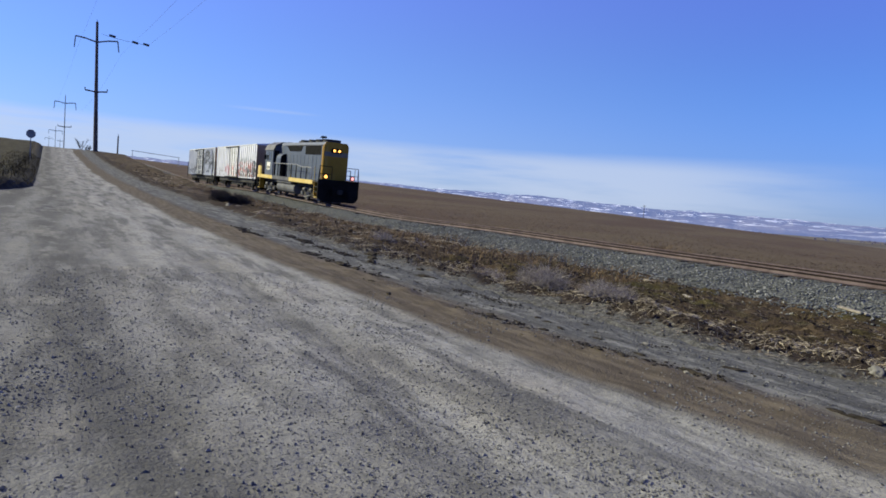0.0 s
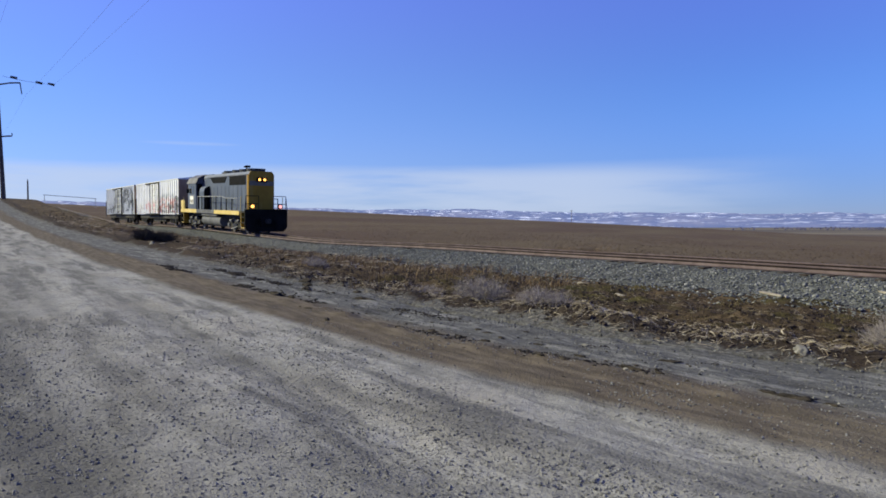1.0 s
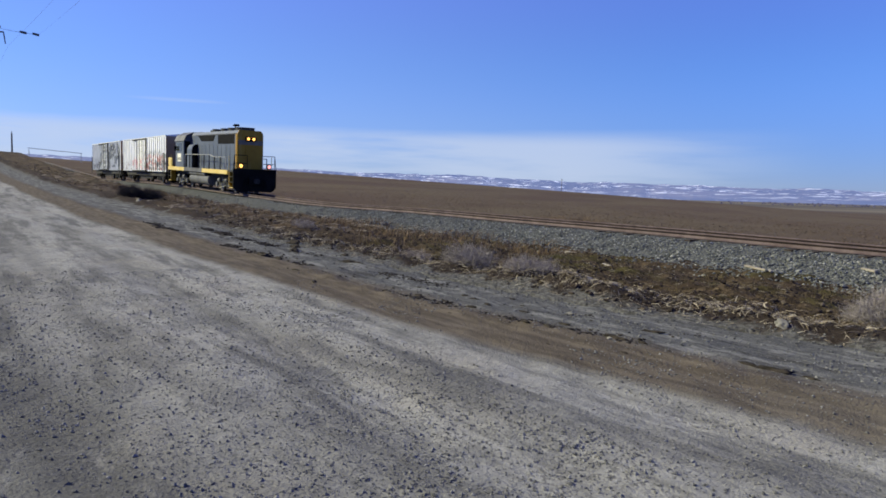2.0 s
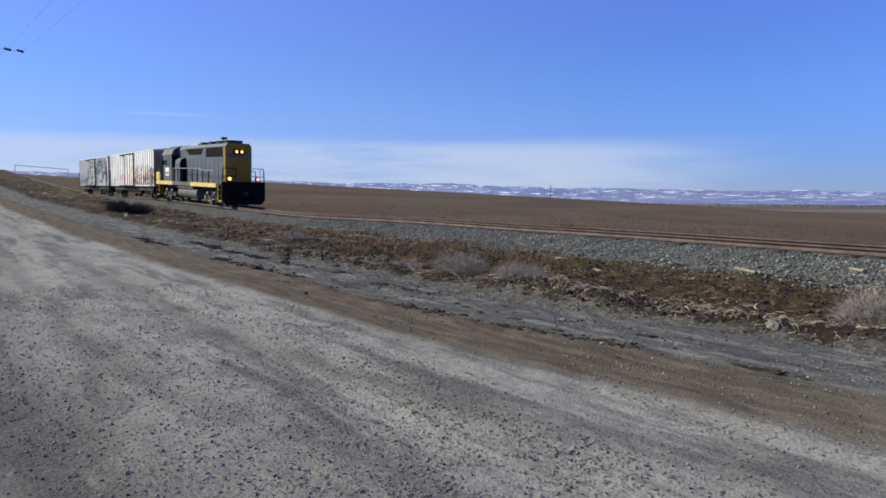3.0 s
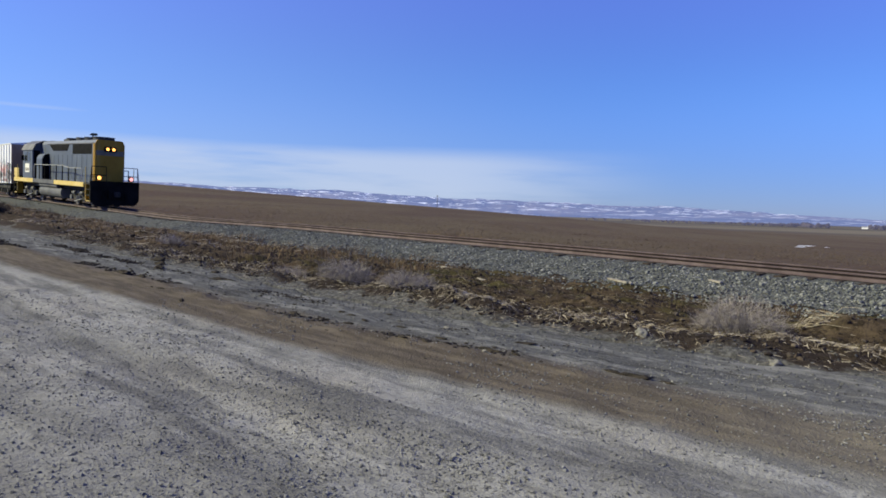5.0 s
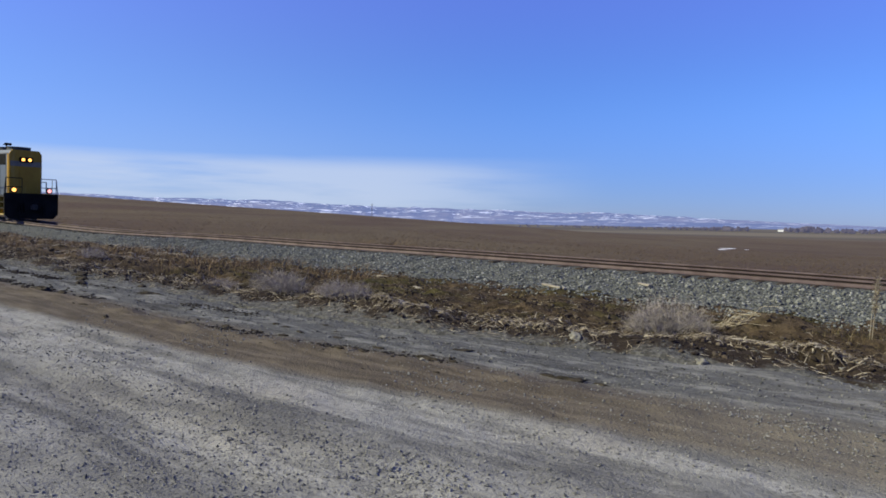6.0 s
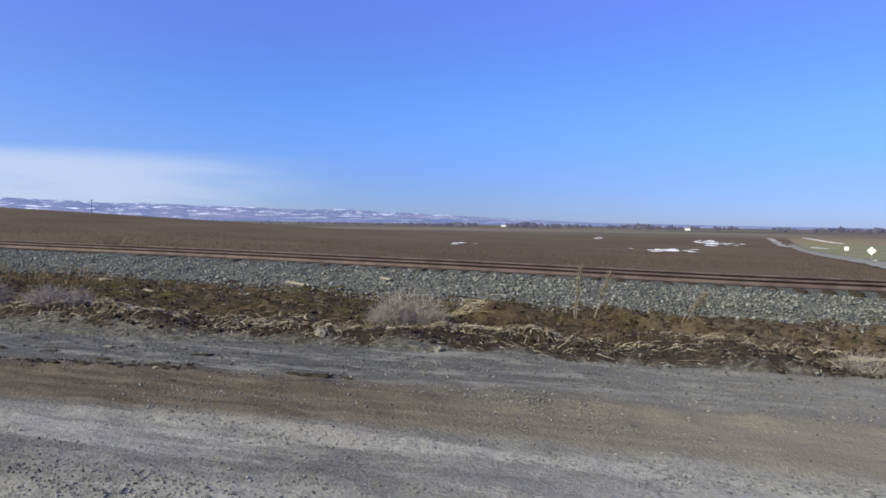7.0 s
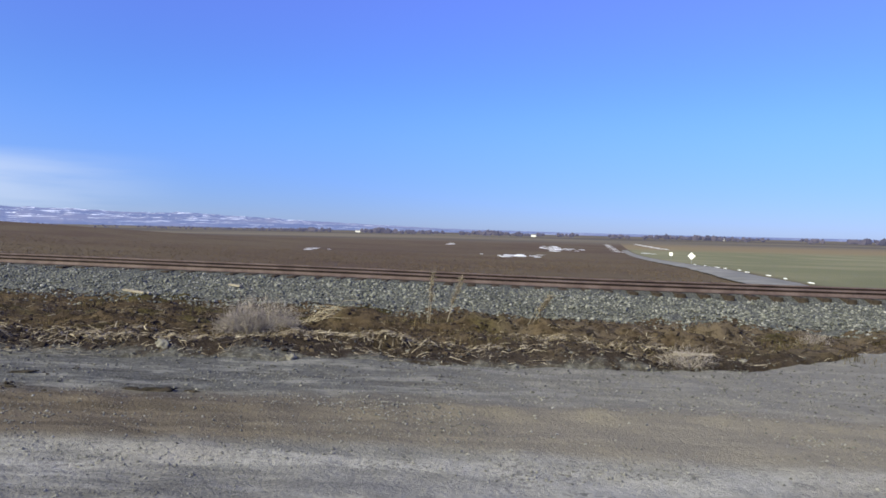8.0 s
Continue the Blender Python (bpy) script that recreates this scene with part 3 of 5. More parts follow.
    part("cab_roof", prism(B(), roof, 0, -6.55, -3.85), M_TANK, cab, "pale grey cab roof")
    for s in (-1, 1):
        y0, y1 = sorted((s * 1.49, s * 1.515))
        w = part("side_window", box(B(), -5.9, -4.55, y0, y1, 2.85, 3.55, 0.01), M_GLASS, cab, "dark side window")
        part("window_post", box(B(), -5.26, -5.19, min(y0, y0 + s * 0.01), max(y1, y1 + s * 0.012), 2.85, 3.55), M_TANK, w)
        part("mirror", box(B(), -5.98, -5.92, min(s * 1.53, s * 1.72), max(s * 1.53, s * 1.72), 2.9, 3.3, 0.01), M_BLACK, cab)
        mark = part("cab_marking", box(B(), -5.75, -4.75, min(s * 1.5, s * 1.51), max(s * 1.5, s * 1.51), 2.02, 2.68), M_MARK, cab, "pale marking panel with dark bars")
        for k in range(4):
            part("bar", box(B(), -5.65 + 0.22 * k, -5.5 + 0.22 * k, min(s * 1.508, s * 1.514), max(s * 1.508, s * 1.514), 2.12, 2.36), M_BAND, mark)
        # black panel paints the shade on the bulkhead beside the hood
        part("door_recess", box(B(), -4.05, -4.0, min(s * 0.98, s * 1.42), max(s * 0.98, s * 1.42), 1.65, 3.7, 0.01), M_BLACK, cab, "cab bulkhead blackened for its shade")
    # low nose at the far end
    part("short_hood", prism(B(), [(-0.95, 1.56), (0.95, 1.56), (0.95, 2.55), (0.8, 2.72), (-0.8, 2.72), (-0.95, 2.55)], 0, -8.2, -6.36, 0.04), M_GREY, L, "low grey nose")
    for s in (-1, 1):
        part("end_panel", box(B(), -8.45, -7.35, min(s * 1.46, s * 1.53), max(s * 1.46, s * 1.53), 1.58, 2.32, 0.01), M_CREAM, L, "pale yellow step panel")
    # pilots, steps, couplers
    for e, tip in ((1, NOSE), (-1, -8.37)):
        pl = part("pilot", prism(B(), [(-1.55, 1.72), (1.55, 1.72), (1.55, 0.45), (1.25, 0.14), (-1.25, 0.14), (-1.55, 0.45)], 0, tip - 0.09, tip + 0.09, 0.02), M_BLACK, L, "black pilot plate")
        part("coupler", box(B(), min(tip, tip + e * 0.6), max(tip, tip + e * 0.6), -0.16, 0.16, 0.72, 1.05, 0.05), M_GRIME, pl)
        part("buffer_box", box(B(), min(tip, tip + e * 0.24), max(tip, tip + e * 0.24), -0.5, 0.5, 0.6, 1.2, 0.03), M_BLACK, pl)
        for y in (-0.75, -0.6, 0.6, 0.75):
            part("air_hose", rod(B(), (tip + e * 0.12, y, 1.0), (tip + e * 0.3, y, 0.35), 0.03, seg=6), M_BLACK, pl)
        for s in (-1, 1):
            y0, y1 = sorted((s * 1.12, s * 1.54))
            st = part("steps", box(B(), tip - e * 0.75 - 0.025, tip - e * 0.75 + 0.025, y0, y1, 0.35, 1.46, 0.01), M_YELLOW, L, "yellow step side")
            for k, z in enumerate((0.38, 0.75, 1.12)):
                part("tread", box(B(), min(tip - e * 0.72, tip - e * 0.1), max(tip - e * 0.72, tip - e * 0.1), y0, y1, z, z + 0.04), M_CREAM if k == 0 else M_GRIME, st)
            part("grab_iron", rod(B(), (tip - e * 0.82, s * 1.545, 0.55), (tip - e * 0.82, s * 1.545, 2.6), 0.022, seg=6), M_CREAM, st)
    # front lamps
    lamp = part("headlight_housing", box(B(), 6.85, 6.96, -0.40, 0.40, 3.66, 3.98, 0.04), M_BLACK, end)
    for y in (-0.19, 0.19):
        part("headlight", rod(B(), (6.955, y, 3.82), (6.985, y, 3.82), 0.095, seg=20), M_LAMP, lamp, "lit headlight")
    for s, mat in ((-1, M_LAMP), (1, M_LAMP_RED)):
        d = part("ditch_light", rod(B(), (NOSE - 0.1, s * 1.02, 1.92), (NOSE + 0.07, s * 1.02, 1.92), 0.17, seg=18), M_BLACK, L)
        part("lens", rod(B(), (NOSE + 0.07, s * 1.02, 1.92), (NOSE + 0.09, s * 1.02, 1.92), 0.12, seg=18), mat, d, "lit ditch light")
    # fuel tank, air reservoirs, trucks
    tank = [(-1.38, 1.0), (1.38, 1.0), (1.44, 0.75), (1.38, 0.50), (1.15, 0.33), (-1.15, 0.33), (-1.38, 0.50), (-1.44, 0.75)]
    part("fuel_tank", prism(B(), tank, 0, -2.7, 2.0, 0.05), M_TANK, L, "dusty grey fuel tank")
    for s in (-1, 1):
        part("air_reservoir", rod(B(), (-2.7, s * 1.3, 1.16), (1.2, s * 1.3, 1.16), 0.15, seg=16), M_TANK, L)
    bogie(L, -5.35, 1.37, 0.51)
    bogie(L, 4.85, 1.37, 0.51)
    # walkway railings
    for s in (-1, 1):
        y = s * 1.5
        tops = []
        for k in range(9):
            x = -3.6 + 1.22 * k
            top = 2.62 if x < 2.5 else 2.48
            post = part("railing_post", rod(B(), (x, y, 1.56), (x, y, top), 0.036, seg=8), M_BLACK if k not in (0, 8) else M_RAILING, L)
            tops.append((x, y, top))
        bm = B()
        for a, b in zip(tops, tops[1:]):
            rod(bm, a, b, 0.026, seg=8)
        part("handrail", bm, M_RAILING, L, "pale handrail")
        # end platform railing
        bm = B()
        for a, b in (((NOSE, s * 1.45, 1.6), (NOSE, s * 1.45, 2.65)), ((NOSE, s * 0.55, 1.6), (NOSE, s * 0.55, 2.65)), ((NOSE, s * 1.45, 2.65), (NOSE, s * 0.55, 2.65)),
                     ((NOSE, s * 1.45, 2.65), (NOSE + 0.04, s * 1.56, 1.5)), ((NOSE, s * 1.45, 2.1), (NOSE, s * 0.55, 2.1))):
            rod(bm, a, b, 0.026, seg=8)
        part("end_railing", bm, M_RAILING if s > 0 else M_BLACK, L)
    return L


def side_paint(base, streak, blots):
    """Dirty painted car side with overlapping sprayed blots low down."""
    def paint(n, at):
        x, y, z = n.xyz(at)
        c = n.mix(n.step(n.noise(at, 0.6, 5.0), 0.35, 0.7), base, tuple(0.88 * v for v in base))
        c = n.mix(n.math("MULTIPLY", n.step(n.noise(n.stretch(at, 3.0, 3.0, 0.25), 1.6, 6.0), 0.48, 0.75), 0.6), c, streak)
        for i, (lo, hi, bottom, top, colour, s) in enumerate(blots):
            inx = n.math("MULTIPLY", n.step(x, lo, lo + 0.5), n.math("SUBTRACT", 1.0, n.step(x, hi - 0.5, hi)))
            inz = n.math("MULTIPLY", n.step(z, bottom, bottom + 0.15), n.math("SUBTRACT", 1.0, n.step(z, top - 0.7, top)))
            shape = n.step(n.add("ShaderNodeTexNoise", Vector=n.add("ShaderNodeMapping", Vector=at, Location=(7.3 * i, 0, 3.1 * i), Scale=(s, s, s * 0.8)), Scale=1.0, Detail=2.5), 0.50, 0.53)
            c = n.mix(n.math("MULTIPLY", n.math("MULTIPLY", inx, inz), n.math("MULTIPLY", shape, 0.8)), c, colour)
        return c
    return paint


def build_boxcar(m, length, side_mat, plain, label, white_end):
    C = new("boxcar")
    C.matrix_basis = m
    tagged(C, label, "railway car", group="boxcars of the train")
    h = length / 2
    body = [(-1.46, 1.02), (1.46, 1.02), (1.46, 4.22), (-1.46, 4.22)]
    part("body", prism(B(), body, 0, -h, h, 0.02), side_mat, C, "ribbed side with sprayed graffiti")
    part("roof", prism(B(), [(-1.5, 4.20), (1.5, 4.20), (1.5, 4.26), (0.0, 4.46), (-1.5, 4.26)], 0, -h - 0.02, h + 0.02), plain, C)
    # sill box deepened and dark, filling in the shade under the car
    part("side_sill", box(B(), -h + 1.0, h - 1.0, -1.25, 1.25, 0.62, 1.03, 0.02), M_GRIME, C)
    part("center_sill", box(B(), -h, h, -0.45, 0.45, 0.30, 0.80, 0.02), M_BLACK, C)
    part("brake_gear", box(B(), -2.6, 2.4, -1.05, 1.05, 0.32, 0.66, 0.04), M_GRIME, C)
    for s in (-1, 1):
        x = -h + 0.25
        while x < h - 0.2:
            if abs(x) > 1.75:
                part("rib", box(B(), x - 0.06, x + 0.06, min(s * 1.455, s * 1.53), max(s * 1.455, s * 1.53), 1.06, 4.16, 0.012), side_mat, C)
            x += 0.74
        y0, y1 = sorted((s * 1.46, s * 1.56))
        door = part("door", box(B(), -1.65, 1.65, y0, y1, 1.12, 4.05, 0.025), side_mat, C, "plug door")
        for dx in (-1.69, 1.69):
            part("door_frame", box(B(), dx - 0.045, dx + 0.045, min(s * 1.46, s * 1.59), max(s * 1.46, s * 1.59), 1.1, 4.08, 0.01), M_GRIME, C, "dark door frame")
        for dx in (-1.1, -0.45, 0.45, 1.1):
            part("lock_bar", rod(B(), (dx, s * 1.6, 1.15), (dx, s * 1.6, 4.0), 0.03, seg=8), plain if abs(dx) > 1 else M_GRIME, door)
        for z in (1.6, 2.2, 2.85, 3.45):
            part("hinge_plate", box(B(), -1.55, 1.55, min(s * 1.555, s * 1.58), max(s * 1.555, s * 1.58), z, z + 0.09, 0.005), plain, door)
        part("door_rail", box(B(), -3.6, 1.9, min(s * 1.46, s * 1.62), max(s * 1.46, s * 1.62), 4.07, 4.17, 0.01), M_GRIME, C)
        part("door_rail", box(B(), -3.6, 1.9, min(s * 1.46, s * 1.62), max(s * 1.46, s * 1.62), 1.02, 1.10, 0.01), M_GRIME, C)
        for e in (-1, 1):
            bm = B()
            for dx in (0.08, 0.5):
                rod(bm, (e * (h - dx), s * 1.58, 0.6), (e * (h - dx), s * 1.58, 2.7), 0.02, seg=6)
            for q in range(6):
                rod(bm, (e * (h - 0.08), s * 1.58, 0.65 + 0.4 * q), (e * (h - 0.5), s * 1.58, 0.65 + 0.4 * q), 0.018, seg=6)
            part("ladder", bm, M_GRIME, C)
    for e in (-1, 1):
        en = part("end_wall", box(B(), min(e * h, e * (h + 0.06)), max(e * h, e * (h + 0.06)), -1.44, 1.44, 1.04, 4.2, 0.02), white_end, C, "rust-stained end wall")
        for q in range(9):
            part("end_rib", box(B(), min(e * (h + 0.05), e * (h + 0.11)), max(e * (h + 0.05), e * (h + 0.11)), -1.35, 1.35, 1.2 + 0.33 * q, 1.36 + 0.33 * q, 0.03), white_end, en)
        part("coupler", box(B(), min(e * h, e * (h + 0.78)), max(e * h, e * (h + 0.78)), -0.14, 0.14, 0.75, 1.02, 0.04), M_GRIME, C)
    bogie(C, -h + 2.6, 0.88, 0.42, heavy=False)
    bogie(C, h - 2.6, 0.88, 0.42, heavy=False)


def on_rails(cx):
    fall = (rail_z(cx - 6.0) - rail_z(cx + 6.0)) / 12.0
    return pose(cx, TRACK_Y, (rail_z(cx - 6.0) + rail_z(cx + 6.0)) / 2 + 0.174, 0, math.degrees(math.atan(fall)), 0) @ Matrix.Scale(1.07, 4)


M_CAR_A = material("white_car_side", side_paint((0.82, 0.83, 0.86), (0.55, 0.53, 0.51), [
    (0.8, 8.9, 1.1, 3.2, (0.20, 0.24, 0.25), 1.9), (1.0, 8.5, 1.1, 2.9, (0.55, 0.22, 0.20), 2.6), (-4.2, 1.0, 1.1, 2.6, (0.72, 0.36, 0.40), 1.5),
    (-8.8, -3.0, 1.1, 2.2, (0.45, 0.42, 0.42), 2.4), (2.0, 9.0, 1.1, 2.4, (0.06, 0.06, 0.065), 2.8)]), 0.6)
M_CAR_B = material("grey_white_car_side", side_paint((0.58, 0.61, 0.68), (0.40, 0.41, 0.44), [
    (-3.2, 8.2, 1.3, 4.4, (0.12, 0.14, 0.18), 1.5), (-8.0, 3.0, 1.1, 2.6, (0.10, 0.10, 0.12), 2.4), (1.0, 8.0, 2.2, 4.3, (0.05, 0.05, 0.06), 2.1)]), 0.6)
M_CAR_PLAIN = worn("white_car_roof", (0.66, 0.66, 0.65), (0.76, 0.76, 0.75), 0.7, 20.0, 0.6, 0.0, (0.45, 0.42, 0.38))
M_CAR_END = worn("brown_stained_end", (0.36, 0.24, 0.15), (0.44, 0.31, 0.21), 0.9, 18.0, 0.85, 0.0, (0.20, 0.13, 0.085))
build_locomotive(on_rails(-58.6))
build_boxcar(on_rails(-77.9), 17.0, M_CAR_A, M_CAR_PLAIN, "white ribbed boxcar with graffiti, coupled behind the locomotive", M_CAR_END)
build_boxcar(on_rails(-97.0), 16.4, M_CAR_B, M_CAR_PLAIN, "grey-white ribbed boxcar with dark graffiti, last of the train", M_CAR_END)

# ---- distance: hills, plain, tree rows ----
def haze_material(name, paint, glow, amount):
    """Far land seen through air: its own colour, plus the air's light as emission."""
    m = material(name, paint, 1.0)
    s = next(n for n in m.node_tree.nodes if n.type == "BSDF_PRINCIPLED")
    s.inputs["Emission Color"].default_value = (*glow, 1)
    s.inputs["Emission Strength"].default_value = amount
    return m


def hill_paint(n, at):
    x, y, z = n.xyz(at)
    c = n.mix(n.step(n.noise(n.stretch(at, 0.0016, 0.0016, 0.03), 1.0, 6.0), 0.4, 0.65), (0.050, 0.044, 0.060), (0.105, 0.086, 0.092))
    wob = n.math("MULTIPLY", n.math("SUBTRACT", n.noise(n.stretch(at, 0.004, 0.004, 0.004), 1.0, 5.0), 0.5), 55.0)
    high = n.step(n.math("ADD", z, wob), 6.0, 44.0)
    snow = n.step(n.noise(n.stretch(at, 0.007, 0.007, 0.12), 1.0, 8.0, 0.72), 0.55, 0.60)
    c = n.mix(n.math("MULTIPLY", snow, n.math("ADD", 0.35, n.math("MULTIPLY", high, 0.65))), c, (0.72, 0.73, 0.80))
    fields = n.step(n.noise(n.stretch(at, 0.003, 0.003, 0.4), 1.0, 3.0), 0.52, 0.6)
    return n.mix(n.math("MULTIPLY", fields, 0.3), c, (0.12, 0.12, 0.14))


# blue glow on hills and trees paints in the haze of distance
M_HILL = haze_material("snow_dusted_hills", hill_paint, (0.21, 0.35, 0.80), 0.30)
M_FARTREE = haze_material("far_bare_trees", lambda n, at: n.mix(n.step(n.noise(at, 0.02), 0.4, 0.6), (0.024, 0.022, 0.034), (0.052, 0.045, 0.055)), (0.36, 0.37, 0.60), 0.13)


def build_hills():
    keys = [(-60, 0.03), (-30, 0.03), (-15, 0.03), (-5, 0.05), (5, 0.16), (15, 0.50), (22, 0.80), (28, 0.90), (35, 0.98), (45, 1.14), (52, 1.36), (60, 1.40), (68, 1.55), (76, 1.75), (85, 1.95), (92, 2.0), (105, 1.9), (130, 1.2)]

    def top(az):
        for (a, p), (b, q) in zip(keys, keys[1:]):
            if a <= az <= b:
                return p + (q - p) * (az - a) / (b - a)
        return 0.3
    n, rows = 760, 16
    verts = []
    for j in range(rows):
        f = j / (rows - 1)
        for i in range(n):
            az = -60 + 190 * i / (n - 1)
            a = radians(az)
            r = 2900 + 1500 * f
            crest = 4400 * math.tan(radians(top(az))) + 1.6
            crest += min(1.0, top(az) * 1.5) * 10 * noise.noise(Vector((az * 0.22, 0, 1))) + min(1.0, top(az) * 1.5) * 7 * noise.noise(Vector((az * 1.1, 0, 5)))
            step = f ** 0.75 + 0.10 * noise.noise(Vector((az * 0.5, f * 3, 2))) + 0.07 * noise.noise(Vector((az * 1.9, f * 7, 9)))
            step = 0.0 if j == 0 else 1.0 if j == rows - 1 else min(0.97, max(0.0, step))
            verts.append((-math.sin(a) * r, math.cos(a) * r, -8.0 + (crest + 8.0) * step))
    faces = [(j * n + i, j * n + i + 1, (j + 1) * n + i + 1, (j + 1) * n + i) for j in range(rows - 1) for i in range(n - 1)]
    tagged(new("backdrop", mesh_of("backdrop", verts, faces, M_HILL, True)), "distant hills with streaks of snow, glowing faintly blue for haze", "hills", kind="structure")


ICO = bmesh.new()
bmesh.ops.create_icosphere(ICO, subdivisions=1, radius=1.0)
ICO_V = np.array([v.co[:] for v in ICO.verts])
ICO_F = np.array([[v.index for v in f.verts] for f in ICO.faces])
ICO.free()
OCT_V = np.array([(1, 0, 0), (-1, 0, 0), (0, 1, 0), (0, -1, 0), (0, 0, 1), (0, 0, -1)], float)
OCT_F = np.array([(0, 2, 4), (2, 1, 4), (1, 3, 4), (3, 0, 4), (2, 0, 5), (1, 2, 5), (3, 1, 5), (0, 3, 5)])


def lumps(places, sizes, rng, flat=0.7, jitter=0.25, shape=(ICO_V, ICO_F)):
    """Many small uneven stones as one set of vertices and faces."""
    V, F = shape
    verts, faces = [], []
    for k, (p, s) in enumerate(zip(places, sizes)):
        a, t = rng.uniform(0, 6.283), rng.normal(0, 0.35)
        sc = s * np.array([rng.uniform(0.7, 1.3), rng.uniform(0.7, 1.2), flat * rng.uniform(0.7, 1.2)])
        v = V * (1 + rng.uniform(-jitter, jitter, (len(V), 1))) * sc
        v[:, 1:] = v[:, 1:] @ np.array([[math.cos(t), -math.sin(t)], [math.sin(t), math.cos(t)]])
        v[:, :2] = v[:, :2] @ np.array([[math.cos(a), -math.sin(a)], [math.sin(a), math.cos(a)]])
        verts.append(v + np.array(p))
        faces.append(F + k * len(V))
    return np.concatenate(verts).tolist(), np.concatenate(faces).tolist()


def build_far_trees():
    rng = np.random.default_rng(5)
    places, sizes = [], []
    for k in range(1500):
        az = rng.uniform(-34, 62)
        clump = noise.noise(Vector((az * 0.35, 0, 3)))
        if clump < -0.12:
            continue
        a, r = radians(az), rng.uniform(1300, 2300)
        s = rng.uniform(2.2, 5.4) * (1 + max(0, clump))
        s *= 1.0 - 0.55 * smooth(az, 8.0, 24.0)
        x, y = -math.sin(a) * r, math.cos(a) * r
        places.append((x, y, land(x, y) + 0.7 * s))
        sizes.append(s)
    v, f = lumps(places, sizes, rng, 1.0, 0.4)
    tagged(new("far_tree_rows", mesh_of("far_tree_rows", v, f, M_FARTREE)), "far rows of bare trees across the plain", "trees", kind="stuff")


M_FARWALL = worn("far_white_wall", (0.70, 0.70, 0.70), (0.78, 0.78, 0.78), 0.2, 2.0)
M_FARROOF = worn("far_grey_roof", (0.20, 0.20, 0.22), (0.28, 0.28, 0.30), 0.2, 2.0)


def build_far_houses():
    for az, r, w in ((41.5, 1500, 11), (47.6, 1650, 9), (38.6, 1420, 8), (12.0, 1500, 10), (-2.5, 1300, 9), (-17.0, 1400, 10), (55.0, 1500, 9)):
        a = radians(az)
        x, y = -math.sin(a) * r, math.cos(a) * r
        h = new("farmhouse")
        h.matrix_basis = pose(x, y, land(x, y) - 0.3, 0, 0, az)
        tagged(h, "small far white farm building with a grey roof", "house", group="farm buildings on the plain")
        part("wall", box(B(), -w / 2, w / 2, -3, 3, 0, 3.6), M_FARWALL, h)
        part("roof", prism(B(), [(-3.3, 3.6), (3.3, 3.6), (0, 5.4)], 0, -w / 2 - 0.3, w / 2 + 0.3), M_FARROOF, h)


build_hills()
build_far_trees()
build_far_houses()


# ---- crossing road and snow on the far side of the line ----
def lane_x(y):
    return 13.1 + (y - 37.0) * 0.150


def build_lane():
    ys = spaced((23, 60), (23, 330), 1.0, 1.05)[0:]
    ts = [-1, -0.9, -0.5, 0, 0.5, 0.9, 1]
    verts = [(lane_x(y) + t * (1.5 + 0.25 * wave(0, y, 0.2)), y, land(lane_x(y) + t * 1.5, y) + 0.06 + 0.08 * (1 - t * t)) for y in ys for t in ts]
    k = len(ts)
    faces = [(j * k + i, j * k + i + 1, (j + 1) * k + i + 1, (j + 1) * k + i) for j in range(len(ys) - 1) for i in range(k - 1)]
    mat = worn("pale_lane", (0.15, 0.15, 0.15), (0.22, 0.215, 0.21), 0.5, 4.0, 0.95)
    tagged(new("lane", mesh_of("lane", verts, faces, mat, True)), "pale gravel lane running off between the fields", "road", kind="structure")


M_SNOW = worn("old_snow", (0.80, 0.82, 0.86), (0.88, 0.89, 0.92), 0.4, 6.0, 0.6)


def snow_patch(x, y, rx, ry, rng):
    k = 26
    ring = []
    for j in range(3):
        f = (0.0, 0.7, 1.0)[j]
        for i in range(k):
            a = 2 * math.pi * i / k
            w = 1 + 0.45 * noise.noise(Vector((math.cos(a) * 1.6 + x, math.sin(a) * 1.6 + y, 4))) + 0.2 * rng.uniform(-1, 1) * (j == 2)
            px, py = x + rx * f * w * math.cos(a), y + ry * f * w * math.sin(a)
            ring.append((px, py, land(px, py) + (0.06, 0.05, 0.01)[j]))
    faces = [(j * k + i, j * k + (i + 1) % k, (j + 1) * k + (i + 1) % k, (j + 1) * k + i) for j in range(2) for i in range(k)]
    ob = new("snow_patch", mesh_of("snow_patch", ring, faces, M_SNOW, True))
    tagged(ob, "patch of old snow lying on the brown field", "snow", group="snow patches on the fields")


def build_snow():
    rng = random.Random(8)
    for cx, cy, sx, sy, n, r in ((2.0, 128, 4.5, 26, 26, 0.75), (26.5, 335, 8.5, 55, 26, 1.5), (-32, 118, 4.0, 14, 7, 0.45), (-31, 415, 5, 25, 4, 1.6), (52, 260, 4, 14, 2, 1.2)):
        for k in range(n):
            s = r * rng.uniform(0.5, 1.3)
            snow_patch(cx + rng.gauss(0, 0.5) * sx, cy + rng.gauss(0, 0.5) * sy, s, s * rng.uniform(1.5, 7.0), rng)
    for k in range(5):
        t = k / 4
        snow_patch(48 + 28 * t, 292 + 220 * t, 0.5 + 0.6 * t, 16, rng)
    for k in range(5):
        t = k / 4
        snow_patch(92 + 18 * t, 410 + 170 * t, 1.4, 18, rng)
    for k in range(10):
        y = 36 + 42 * k / 9
        snow_patch(lane_x(y) + 2.0 + rng.uniform(-0.2, 0.5), y, 0.012 + 0.015 * rng.random(), 0.5 * rng.random() + 0.25, rng)


build_lane()
build_snow()


